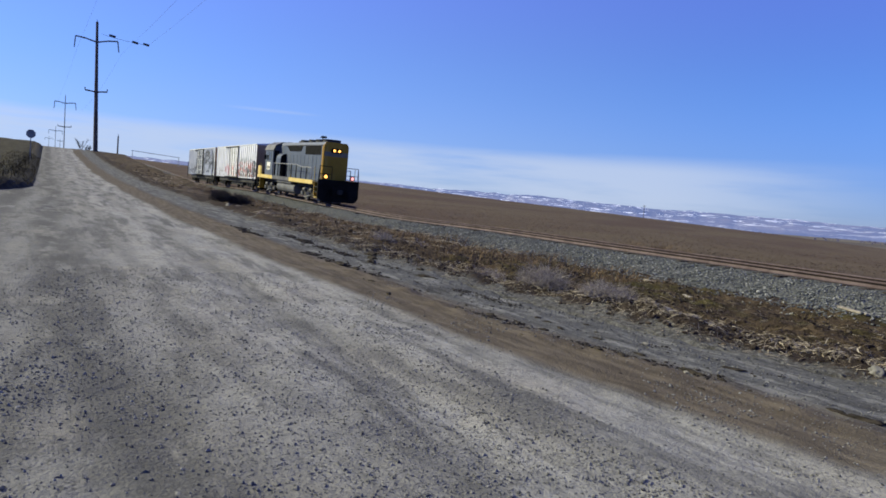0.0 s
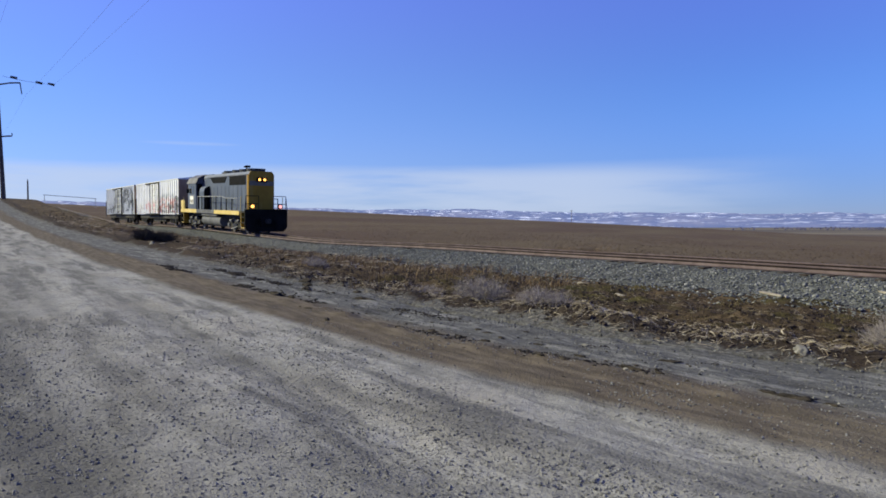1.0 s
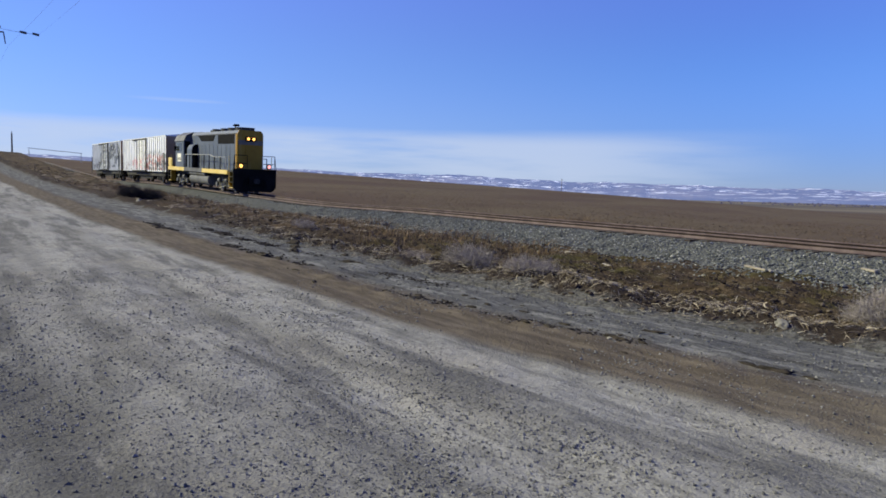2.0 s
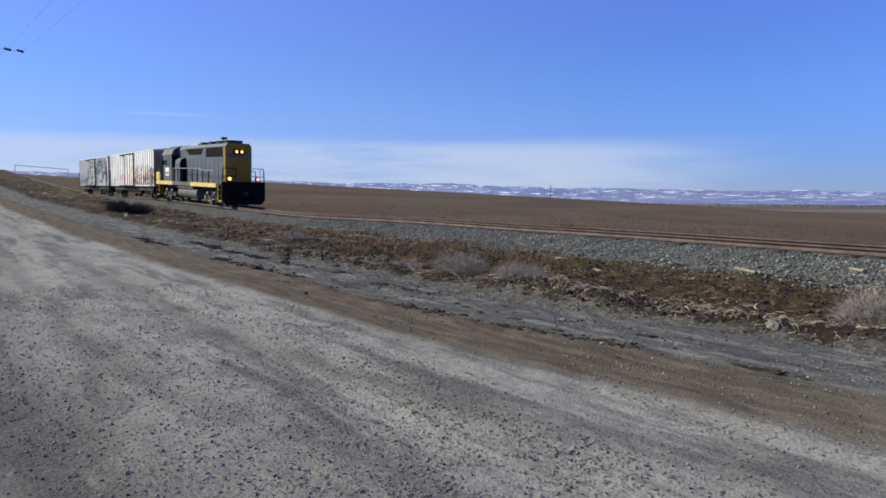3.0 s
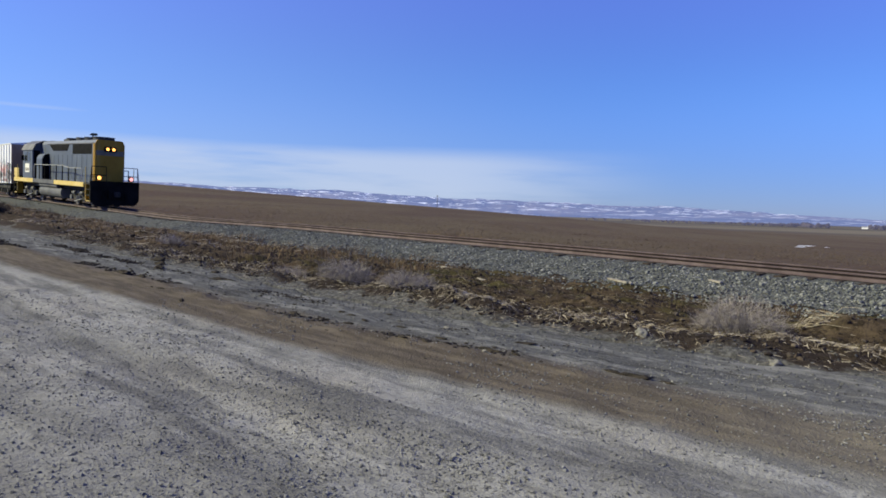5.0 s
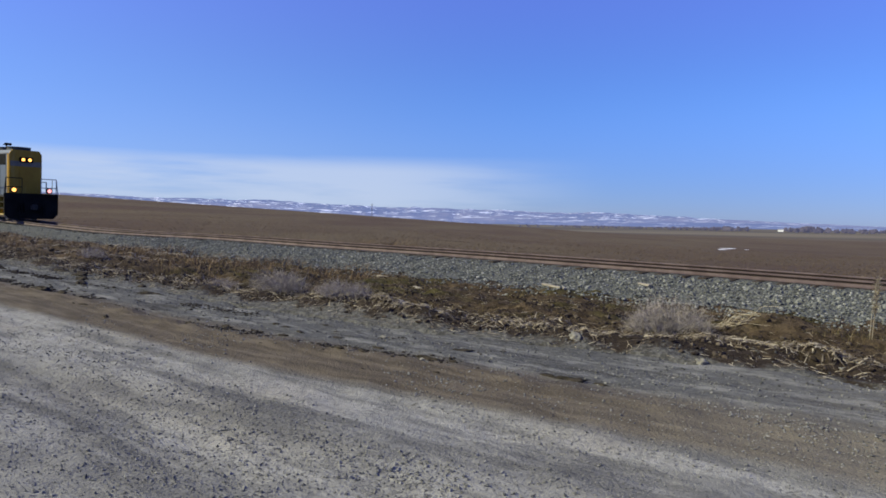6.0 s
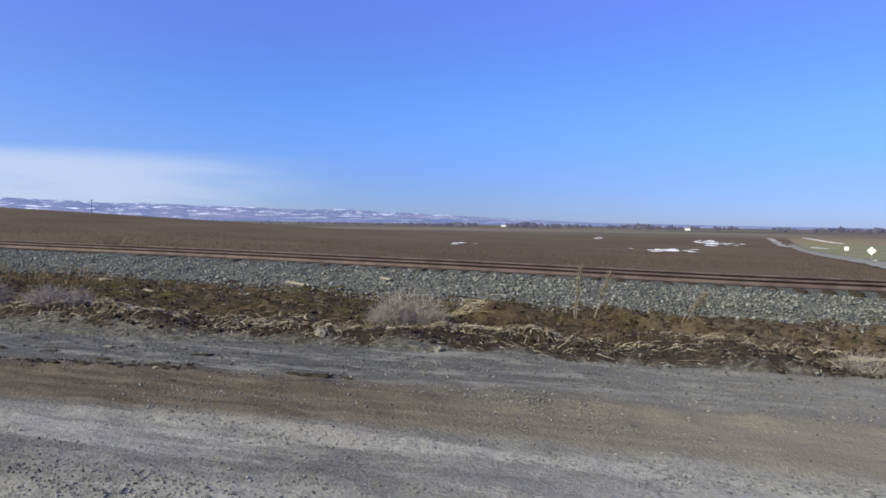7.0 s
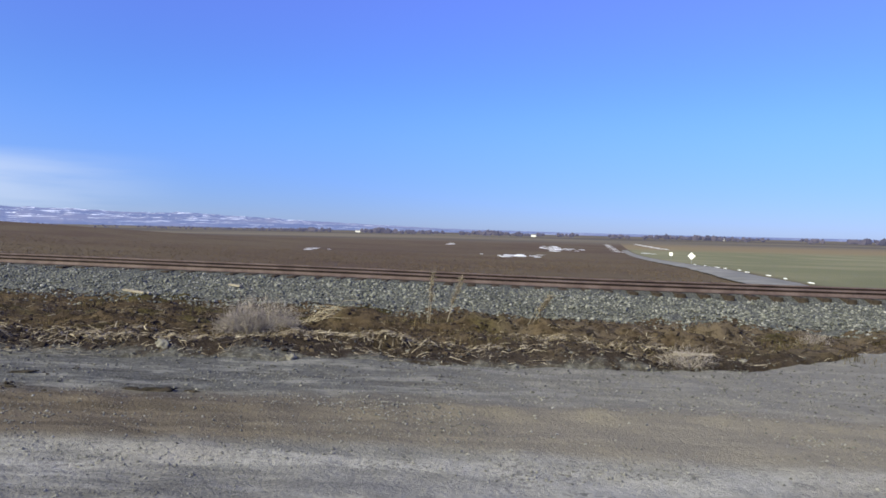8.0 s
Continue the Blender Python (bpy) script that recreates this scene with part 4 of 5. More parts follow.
# ---- poles, wires, signs ----
M_POLE = worn("weathered_pole", (0.075, 0.062, 0.055), (0.13, 0.11, 0.098), 1.0, 12.0, 0.9)
M_WIRE = worn("dull_wire", (0.07, 0.07, 0.08), (0.11, 0.11, 0.12), 1.0, 8.0, 0.6, 0.5)
M_INSUL = worn("dark_insulator", (0.03, 0.032, 0.04), (0.07, 0.07, 0.08), 4.0, 20.0, 0.3)
M_SIGN = worn("white_sign", (0.78, 0.78, 0.77), (0.84, 0.84, 0.83), 2.0, 20.0, 0.4)
M_SIGNBACK = worn("dull_sign_back", (0.16, 0.17, 0.18), (0.24, 0.25, 0.26), 2.0, 20.0, 0.5, 0.5)


def power_pole(x, y, height, arms, lean=0.0):
    z = land(x, y) - 0.5
    p = new("power_pole")
    p.matrix_basis = pose(x, y, z, lean, 0, 0)
    tagged(p, "tall weathered wooden power pole with two crossarms", "power pole", group="power line along the road")
    part("pole", rod(B(), (0, 0, 0), (0, 0, height), 0.42 if height > 20 else 0.15, 0.22 if height > 20 else 0.10, 14), M_POLE, p)
    for z, half, drop, ins in arms:
        bm = B()
        for s in (-1, 1):
            pts = [(0, 0, z), (0, s * half * 0.55, z + drop * 0.55), (0, s * half, z + drop * 0.75)]
            for a, b in zip(pts, pts[1:]):
                rod(bm, a, b, 0.15, 0.13, 8)
        arm = part("crossarm", bm, M_POLE, p)
        for s in (-1, 1):
            if ins > 0:
                part("insulator", rod(B(), (0, s * half, z + drop * 0.75), (0, s * half * 1.06, z + drop * 0.75 - ins), 0.11, 0.09, 8), M_INSUL, arm)
            else:
                part("insulator", rod(B(), (0, s * half, z + drop * 0.7), (0, s * half, z + drop * 0.7 + 0.55), 0.08, 0.10, 8), M_INSUL, arm)
    part("pole_cap", rod(B(), (0, 0, height), (0, 0, height + 0.5), 0.05, 0.03, 8), M_INSUL, p)
    return p


def wire(a, b, sag, r=0.010):
    bm = B()
    a, b = Vector(a), Vector(b)
    pts = [a.lerp(b, i / 24) - Vector((0, 0, sag * 4 * (i / 24) * (1 - i / 24))) for i in range(25)]
    for p, q in zip(pts, pts[1:]):
        rod(bm, p, q, r, seg=5)
    tagged(part("power_wire", bm, M_WIRE), "thin power wire strung between the poles", "wire", group="power line wires")


def build_power_line():
    base = land(-150, 8.2) - 0.5
    power_pole(-150, 8.2, 25.0, [(21.2, 3.6, 0.9, 2.1), (11.8, 1.9, 0.3, 0)], 1.6)
    power_pole(-262, 5.0, 19.6, [(17.2, 3.0, 0.6, 2.4), (9.5, 1.9, 0.2, 0)], 0.5)
    power_pole(-420, 3.9, 17.0, [(14.8, 3.0, 0.5, 2.0)])
    power_pole(-520, 7.6, 14.0, [(13.0, 1.6, 0.0, 0)])
    power_pole(-640, 1.5, 20.0, [(18.0, 2.6, 0.4, 1.5)])
    power_pole(150, 9.5, 25.0, [(21.2, 3.6, 0.9, 2.1), (11.8, 1.9, 0.3, 0)])
    post = new("wooden_post")
    post.matrix_basis = pose(-158, 12.7, land(-158, 12.7) - 0.3)
    tagged(post, "short weathered wooden post beside the road crest", "post")
    part("shaft", rod(B(), (0, 0, 0), (0.1, 0, 3.9), 0.16, 0.13), M_POLE, post)
    part("cap", rod(B(), (0.1, 0, 3.9), (0.1, 0, 4.25), 0.07, 0.05), M_INSUL, post)
    for dy, dz in ((-3.8, 19.8), (3.8, 19.8)):
        wire((-150, 8.2 + dy, base + dz), (150, 9.5 + dy, base + dz - 6.8), 3.0)
        wire((-150, 8.2 + dy, base + dz), (-262, 5.0 + dy, base + dz - 3.4), 1.5)
    # strain insulators on the wire that leaves the pole sideways
    wire((-150, 8.4, base + 22.9), (-149, 16.6, base + 22.1), 0.25, 0.03)
    wire((-149, 16.6, base + 22.1), (150, 17.5, base + 15.0), 3.0)
    for y, dz in ((10.2, 22.75), (14.2, 22.25), (16.2, 22.2)):
        bm = rod(B(), (-149.6, y - 0.55, base + dz + 0.1), (-149.5, y + 0.55, base + dz - 0.1), 0.2, 0.24, 10)
        tagged(part("strain_insulator", bm, M_INSUL), "dark strain insulator on the power wire", "insulator", group="strain insulators")


def road_sign(x, y, lift, size, corners, mat, turn, label, spin=0.0):
    z = land(x, y)
    s = new("road_sign")
    s.matrix_basis = pose(x, y, z - 0.3, 0, 0, turn)
    tagged(s, label, "sign")
    part("post", box(B(), -0.04, 0.04, -0.03, 0.03, 0, lift + 0.3 + size * 0.6, 0.005), M_SIGNBACK, s)
    pts = [(size * math.cos(2 * math.pi * k / corners + spin), lift + 0.3 + size * math.sin(2 * math.pi * k / corners + spin)) for k in range(corners)]
    part("plate", prism(B(), pts, 1, -0.045, -0.031), mat, s)


build_power_line()
road_sign(23.1, 87.0, 0.95, 0.46, 4, M_SIGN, -15, "white diamond-shaped sign on a post beside the lane")
road_sign(30.0, 126.5, 1.1, 0.42, 4, M_SIGN, -13, "small square white sign on a post in the green field", math.pi / 4)
road_sign(-88.0, -1.5, 2.75, 0.48, 8, M_SIGNBACK, 88, "dull back of an eight-sided road sign on a post", math.pi / 8)
fp = new("utility_pole")
fp.matrix_basis = pose(-236, 245, land(-236, 245) - 0.3)
tagged(fp, "lone thin utility pole standing out in the field", "utility pole")
part("pole", rod(B(), (0, 0, 0), (0, 0, 8.5), 0.16, 0.11), M_POLE, fp)
part("crossarm", rod(B(), (-0.9, 0, 7.9), (0.9, 0, 7.9), 0.07), M_POLE, fp)

# ---- loose stone ----
M_STONE = varied("ballast_stone", [(0.075, 0.080, 0.080), (0.13, 0.138, 0.138), (0.20, 0.21, 0.205), (0.15, 0.153, 0.150), (0.42, 0.42, 0.41)])
def bed_stone_paint(n, at):
    r = n.add("ShaderNodeObjectInfo", 5)
    c = n.mix(r, (0.065, 0.069, 0.067), (0.22, 0.225, 0.215))
    return n.mix(n.step(n.noise(at, 3.0), 0.4, 0.7), c, (0.10, 0.10, 0.096))


M_BEDSTONE = material("bed_stone", bed_stone_paint, 0.95)
M_PEBBLE = varied("road_pebble", [(0.11, 0.11, 0.112), (0.17, 0.168, 0.165), (0.24, 0.236, 0.23), (0.34, 0.335, 0.325)])
M_CHIP = varied("shoulder_chip", [(0.07, 0.07, 0.071), (0.12, 0.12, 0.119), (0.17, 0.168, 0.163), (0.25, 0.245, 0.235)])
M_CLOD = worn("dark_earth_clod", (0.018, 0.016, 0.015), (0.052, 0.044, 0.037), 8.0, 40.0, 1.0)
M_ROCK = worn("pale_rock", (0.13, 0.125, 0.12), (0.21, 0.20, 0.19), 6.0, 40.0, 0.9)
M_FIELDCLOD = varied("field_clod", [(0.075, 0.054, 0.042), (0.125, 0.094, 0.072), (0.15, 0.116, 0.088), (0.10, 0.074, 0.057), (0.19, 0.15, 0.115)])
M_VERGECLOD = varied("verge_clod", [(0.025, 0.020, 0.018), (0.060, 0.046, 0.038), (0.10, 0.078, 0.060), (0.035, 0.028, 0.024), (0.17, 0.14, 0.11)])
M_PLANK = worn("bleached_plank", (0.22, 0.195, 0.165), (0.32, 0.29, 0.25), 4.0, 40.0, 0.9)


def build_ballast_stones():
    rng = np.random.default_rng(11)
    places, sizes = [], []
    while len(places) < 33000:
        x = rng.uniform(-36, 13) if rng.random() < 0.9 else rng.uniform(-64, -36)
        y = 18.25 - abs(rng.normal(0, 1)) * 1.0 - rng.uniform(0, 2.9)
        if y < 13.2 or (x < -26 and y < 15.6) or (y < 14.9 and rng.random() < (14.9 - y) * 0.75 * (1 - 0.6 * smooth(x, 1.0, 6.0))):
            continue
        s = rng.uniform(0.014, 0.037) * (1.4 if rng.random() < 0.08 else 1)
        places.append((x, y, max(ballast_z(x, y), land(x, y)) + 0.25 * s))
        sizes.append(s)
    v, f = lumps(places, sizes, rng)
    tagged(new("ballast_stones", mesh_of("ballast_stones", v, f, M_STONE)), "loose grey crushed ballast stones beside the rails", "stones", kind="stuff")


def build_bed_stones():
    """The larger stones of the bed, one by one."""
    bed = bpy.data.objects["ballast_bed"]
    rng = np.random.default_rng(13)
    kinds = []
    for k in range(8):
        v, f = lumps([(0, 0, 0)], [1.0], rng, 0.75, 0.28)
        kinds.append(mesh_of("stone", v, f, M_BEDSTONE))
    for k in range(300):
        x, y = rng.uniform(-9, 7), rng.uniform(14.8, 17.9)
        s = rng.uniform(0.04, 0.065)
        ob = new("stone", kinds[k % 8])
        ob.parent = bed
        ob.matrix_basis = Matrix.Translation((x, y, max(ballast_z(x, y), land(x, y)) + 0.4 * s)) @ Euler((rng.normal(0, 0.3), rng.normal(0, 0.3), rng.uniform(0, 6.28))).to_matrix().to_4x4() @ Matrix.Scale(s, 4)


def build_pebbles():
    rng = np.random.default_rng(12)
    places, sizes = [], []
    while len(places) < 56000:
        r = 2.2 + 10.5 * rng.random() ** 1.3
        a = radians(rng.uniform(-36, 106))
        x, y = -math.sin(a) * r, math.cos(a) * r
        if y > road_far(x) - 0.2 or y < road_near(x):
            continue
        d = 0.5 + noise.noise(Vector((x * 0.35, y * 1.1, 31))) + 0.4 * noise.noise(Vector((x * 1.5, y * 1.5, 33)))
        if 3.9 < y < 5.2:
            d -= 0.55
        if x < -1.0 and y < 3.5:
            d += 0.45
        # drifts of coarser stone thrown up between the wheel tracks
        heap = noise.noise(Vector((x * 0.6, y * 1.4, 35)))
        d += 0.9 * smooth(heap, 0.12, 0.4)
        if rng.random() > 0.75 * d:
            continue
        s = rng.uniform(0.0038, 0.008) + (0.010 * rng.random() if rng.random() < 0.18 + 0.25 * smooth(heap, 0.1, 0.4) else 0)
        places.append((x, y, road_z(x, y) + 0.3 * s))
        sizes.append(s)
    v, f = lumps(places, sizes, rng, 0.75, 0.25, (OCT_V, OCT_F))
    tagged(new("road_gravel", mesh_of("road_gravel", v, f, M_PEBBLE)), "loose grey gravel scattered over the road", "gravel", kind="stuff")


def lump_thing(name, x, y, z, size, flat, mat, label, category, group, seed):
    rng = np.random.default_rng(seed)
    bm = B()
    bmesh.ops.create_icosphere(bm, subdivisions=3, radius=1.0)
    off = rng.uniform(0, 50)
    for v in bm.verts:
        p = v.co.copy()
        v.co = p * (1 + 0.6 * noise.noise(p * 1.3 + Vector((off, 0, 0))) + 0.5 * noise.noise(p * 3.1 + Vector((0, off, 0))) + 0.35 * noise.noise(p * 7.0 + Vector((0, 0, off))))
    ridge = category == "clod"
    sx, sy = size * (rng.uniform(1.0, 3.2) if ridge else rng.uniform(0.9, 1.5)), size * rng.uniform(0.5, 0.8)
    bmesh.ops.scale(bm, vec=(sx, sy, size * flat), verts=bm.verts)
    ob = part(name, bm, mat, None, "", True)
    ob.matrix_basis = pose(x, y, z + size * flat * 0.25, 0, 0, rng.uniform(-25, 25))
    tagged(ob, label, category, group=group)


def build_clods():
    rng = random.Random(21)
    spots = [(-7.49, 5.62, 0.10), (-8.11, 5.6, 0.09), (-8.6, 5.35, 0.11), (-7.1, 5.75, 0.08), (-5.59, 5.66, 0.09), (-4.82, 5.93, 0.10), (-4.5, 5.98, 0.07), (-3.2, 6.23, 0.11),
             (-3.45, 6.2, 0.08), (-2.9, 6.3, 0.05), (-13.5, 5.4, 0.20), (-12.9, 5.5, 0.13), (-14.6, 6.6, 0.2), (-15.2, 6.9, 0.24), (-16.0, 7.2, 0.26), (-17.2, 7.3, 0.2), (-12.0, 6.6, 0.15), (-13.1, 7.1, 0.16)]
    spots += [(-4.0 - 15 * rng.random() ** 0.8, 6.0 + rng.gauss(0, 0.45), 0.02 + 0.055 * rng.random() ** 2) for k in range(75)]
    for k, (x, y, s) in enumerate(spots):
        lump_thing("earth_clod", x, y, road_z(x, y), s * 0.58, 0.42, M_CLOD, "dark clod of earth lying on the road shoulder", "clod", "clods along the road shoulder", 100 + k)
    for k, (x, y, s) in enumerate([(-4.07, 8.0, 0.07), (-2.47, 8.0, 0.055), (-36.4, 8.2, 0.13), (-4.75, 5.75, 0.025), (-6.1, 6.6, 0.03), (3.2, 9.4, 0.05), (-1.2, 9.0, 0.04), (-11.5, 9.2, 0.06)]):
        lump_thing("rock", x, y, max(land(x, y), road_z(x, y) if y < 8 else -9), s, 0.75, M_ROCK, "pale rock lying at the edge of the road", "rock", "rocks by the road", 300 + k)


def build_planks():
    for x, y, ln, a in ((-8.2, 14.9, 0.85, 21), (-6.6, 16.6, 0.55, 38), (-13.3, 14.3, 0.55, 12), (-10.6, 12.6, 0.5, 30), (2.6, 9.6, 0.5, 12)):
        z = max(land(x, y), ballast_z(x, y)) + 0.035
        bm = box(B(), -ln / 2, ln / 2, -0.04, 0.04, -0.02, 0.025, 0.006)
        for v in bm.verts:
            v.co.z += 0.012 * math.sin(v.co.x * 7) + 0.006 * noise.noise(v.co * 9)
        ob = part("broken_plank", bm, M_PLANK)
        ob.matrix_basis = pose(x, y, z, 4, 3, -a)
        tagged(ob, "bleached broken piece of plank on the ground", "plank", group="pieces of plank by the line")


# ---- dry plants ----
M_GRASS = varied("dry_grass", [(0.045, 0.037, 0.019), (0.105, 0.080, 0.044), (0.17, 0.130, 0.075), (0.085, 0.080, 0.036), (0.24, 0.19, 0.115)])
M_STRAW = varied("straw", [(0.15, 0.118, 0.085), (0.34, 0.285, 0.215), (0.56, 0.50, 0.41), (0.12, 0.092, 0.068), (0.45, 0.39, 0.31)])
M_TWIG = varied("grey_twigs", [(0.23, 0.20, 0.185), (0.37, 0.33, 0.31), (0.50, 0.45, 0.42)])
M_DARKTWIG = varied("dark_twigs", [(0.022, 0.020, 0.021), (0.06, 0.054, 0.054), (0.12, 0.105, 0.10)])
M_BANKWEED = varied("bank_weed", [(0.022, 0.021, 0.014), (0.06, 0.052, 0.034), (0.12, 0.10, 0.065)])
M_REDGRASS = varied("tan_grass", [(0.15, 0.10, 0.058), (0.29, 0.205, 0.125), (0.085, 0.058, 0.038)])


class Ribbons:
    """Thin tapering strips: blades, stalks and twigs."""

    def __init__(self):
        self.v, self.f = [], []

    def add(self, pts, width, side):
        n = len(self.v)
        side = Vector(side).normalized()
        m = len(pts)
        for i, p in enumerate(pts):
            w = width * (1 - 0.75 * i / (m - 1)) / 2
            self.v += [tuple(Vector(p) - side * w), tuple(Vector(p) + side * w)]
        self.f += [(n + 2 * i, n + 2 * i + 1, n + 2 * i + 3, n + 2 * i + 2) for i in range(m - 1)]

    def mesh(self, name, mat):
        return mesh_of(name, self.v, self.f, mat)


def build_verge_grass():
    rng, R = random.Random(31), Ribbons()
    count = 0
    while count < 34000:
        x, y = rng.uniform(-44, 9), rng.uniform(7.4, 15.2)
        if y < road_far(x) + 0.2:
            continue
        d = 0.45 + noise.noise(Vector((x * 0.5, y * 0.8, 41))) + 0.5 * noise.noise(Vector((x * 2.2, y * 2.2, 43)))
        d *= smooth(y + drift(x), 8.2, 9.6) * (1 - smooth(y, 14.2, 15.3))
        if rng.random() > d:
            continue
        h = rng.uniform(0.010, 0.040) * (1.8 if rng.random() < 0.08 else 1)
        a, lean = rng.uniform(0, 6.283), rng.uniform(1.2, 4.5)
        z = land(x, y) - 0.01
        tip = (x + math.cos(a) * h * lean, y + math.sin(a) * h * lean, z + h)
        mid = (x + math.cos(a) * h * lean * 0.35, y + math.sin(a) * h * lean * 0.35, z + h * 0.65)
        R.add([(x, y, z), mid, tip], rng.uniform(0.008, 0.02), (-math.sin(a) + 0.4, math.cos(a), 0))
        count += 1
    tagged(new("verge_grass", R.mesh("verge_grass", M_GRASS)), "short dead brown and olive grass on the verge", "grass", kind="stuff")


def build_straw():
    rng, R = random.Random(32), Ribbons()
    count = 0
    while count < 11000:
        x = rng.uniform(-26, 9)
        y = rng.gauss(8.8 - drift(x), 0.45) if rng.random() < 0.62 else rng.uniform(8.3, 14.2)
        if y < 7.95 - drift(x) or y < road_far(x) - 0.1:
            continue
        if rng.random() > 0.35 + 0.9 * noise.noise(Vector((x * 0.6, y * 1.5, 47))) + 0.12:
            continue
        if x > -3.0 and rng.random() < 0.5:
            continue
        ln = rng.uniform(0.03, 0.15) * (2.0 if rng.random() < 0.06 else 1)
        a = rng.gauss(0.0, 0.8) + (math.pi if rng.random() < 0.5 else 0)
        z0 = land(x, y) + 0.012
        x1, y1 = x + math.cos(a) * ln, y + math.sin(a) * ln
        z1 = land(x1, y1) + rng.uniform(0.008, 0.03)
        R.add([(x, y, z0), ((x + x1) / 2, (y + y1) / 2, max((z0 + z1) / 2, land((x + x1) / 2, (y + y1) / 2) + 0.008) + 0.002), (x1, y1, z1)], rng.uniform(0.005, 0.012), (-math.sin(a), math.cos(a), 0.5))
        count += 1
    tagged(new("straw_litter", R.mesh("straw_litter", M_STRAW)), "pale straw and broken stems strewn along the ditch", "straw", kind="stuff")


def bush(name, x, y, wide, high, n, mat, label, seed, upright=0.5, width=0.006, deep=0.7, group="dry bushes on the verge"):
    """A dry bush: stems fork from the root into many fine curved twigs."""
    rng, R = random.Random(seed), Ribbons()
    off = rng.uniform(0, 40)
    for k in range(n):
        a, q = rng.uniform(0, 6.283), rng.random() ** 0.5
        lump = 0.8 + 0.45 * noise.noise(Vector((math.cos(a) * 1.5 + off, math.sin(a) * 1.5, 0)))
        px, py = math.cos(a) * q * wide / 2 * lump, math.sin(a) * q * wide / 2 * deep * lump
        roof = high * lump * math.sqrt(max(0.04, 1 - (0.95 * q) ** 2))
        pz = roof * rng.random() ** 0.8 * 0.8
        ln = rng.uniform(0.08, 0.26) * high * 1.6
        way = Vector((math.cos(a) * q + rng.gauss(0, 0.7), math.sin(a) * q + rng.gauss(0, 0.7), 0.45 + rng.gauss(0, 0.55))).normalized() * ln
        bend = Vector((rng.gauss(0, 1), rng.gauss(0, 1), rng.gauss(0, 1))) * ln * 0.15
        p = Vector((px, py, pz))
        R.add([p, p + way * 0.5 + bend, p + way], width * rng.uniform(0.5, 1.2), (rng.uniform(-1, 1), rng.uniform(-1, 1), rng.uniform(-0.6, 0.6)))
        if k % 14 == 0:
            root = Vector((px * 0.15, py * 0.15, -0.04))
            R.add([root, root.lerp(p, 0.55) + bend * 0.4, p], width * 1.6, (rng.uniform(-1, 1), rng.uniform(-1, 1), 0))
    e = new(name, R.mesh(name, mat))
    e.matrix_basis = pose(x, y, land(x, y), 0, 0, 0)
    tagged(e, label, "bush", group=group)


def blades(R, x, y, z, high, n, spread, width, rng):
    for k in range(n):
        a, l = rng.uniform(0, 6.283), rng.uniform(0.3, 1.7)
        h = high * rng.uniform(0.5, 1.05)
        bx, by = x + rng.gauss(0, spread * 0.4), y + rng.gauss(0, spread * 0.4)
        R.add([(bx, by, z - 0.03), (bx + math.cos(a) * h * l * 0.3, by + math.sin(a) * h * l * 0.3, z + h * 0.6), (bx + math.cos(a) * h * l, by + math.sin(a) * h * l, z + h)],
              width, (-math.sin(a), math.cos(a), 0.1))


def stalk(x, y, high, lean, seed):
    """One tall dry stem with a feathery head."""
    rng, R = random.Random(seed), Ribbons()
    for q in range(3):
        dx = rng.gauss(0, 0.03)
        R.add([(dx, 0, -0.03), (dx + lean * 0.4, 0.02, high * 0.5), (dx + lean, 0.03, high * rng.uniform(0.85, 1.0))], 0.010, (1, 0.2, 0))
    for q in range(280):
        t = rng.uniform(0.4, 1.02)
        px, pz = lean * t, high * t
        R.add([(px, 0.02, pz), (px + rng.gauss(0, 0.03), 0.02 + rng.gauss(0, 0.03), pz + 0.05), (px + rng.gauss(0, 0.05), rng.gauss(0, 0.05), pz + rng.uniform(0.05, 0.12))], 0.005, (1, rng.uniform(-1, 1), 0))
    e = new("dry_stalk", R.mesh("dry_stalk", M_STRAW))
    e.matrix_basis = pose(x, y, land(x, y))
    tagged(e, "tall pale dry weed stalk with a feathery head", "weed", group="dry stalks")


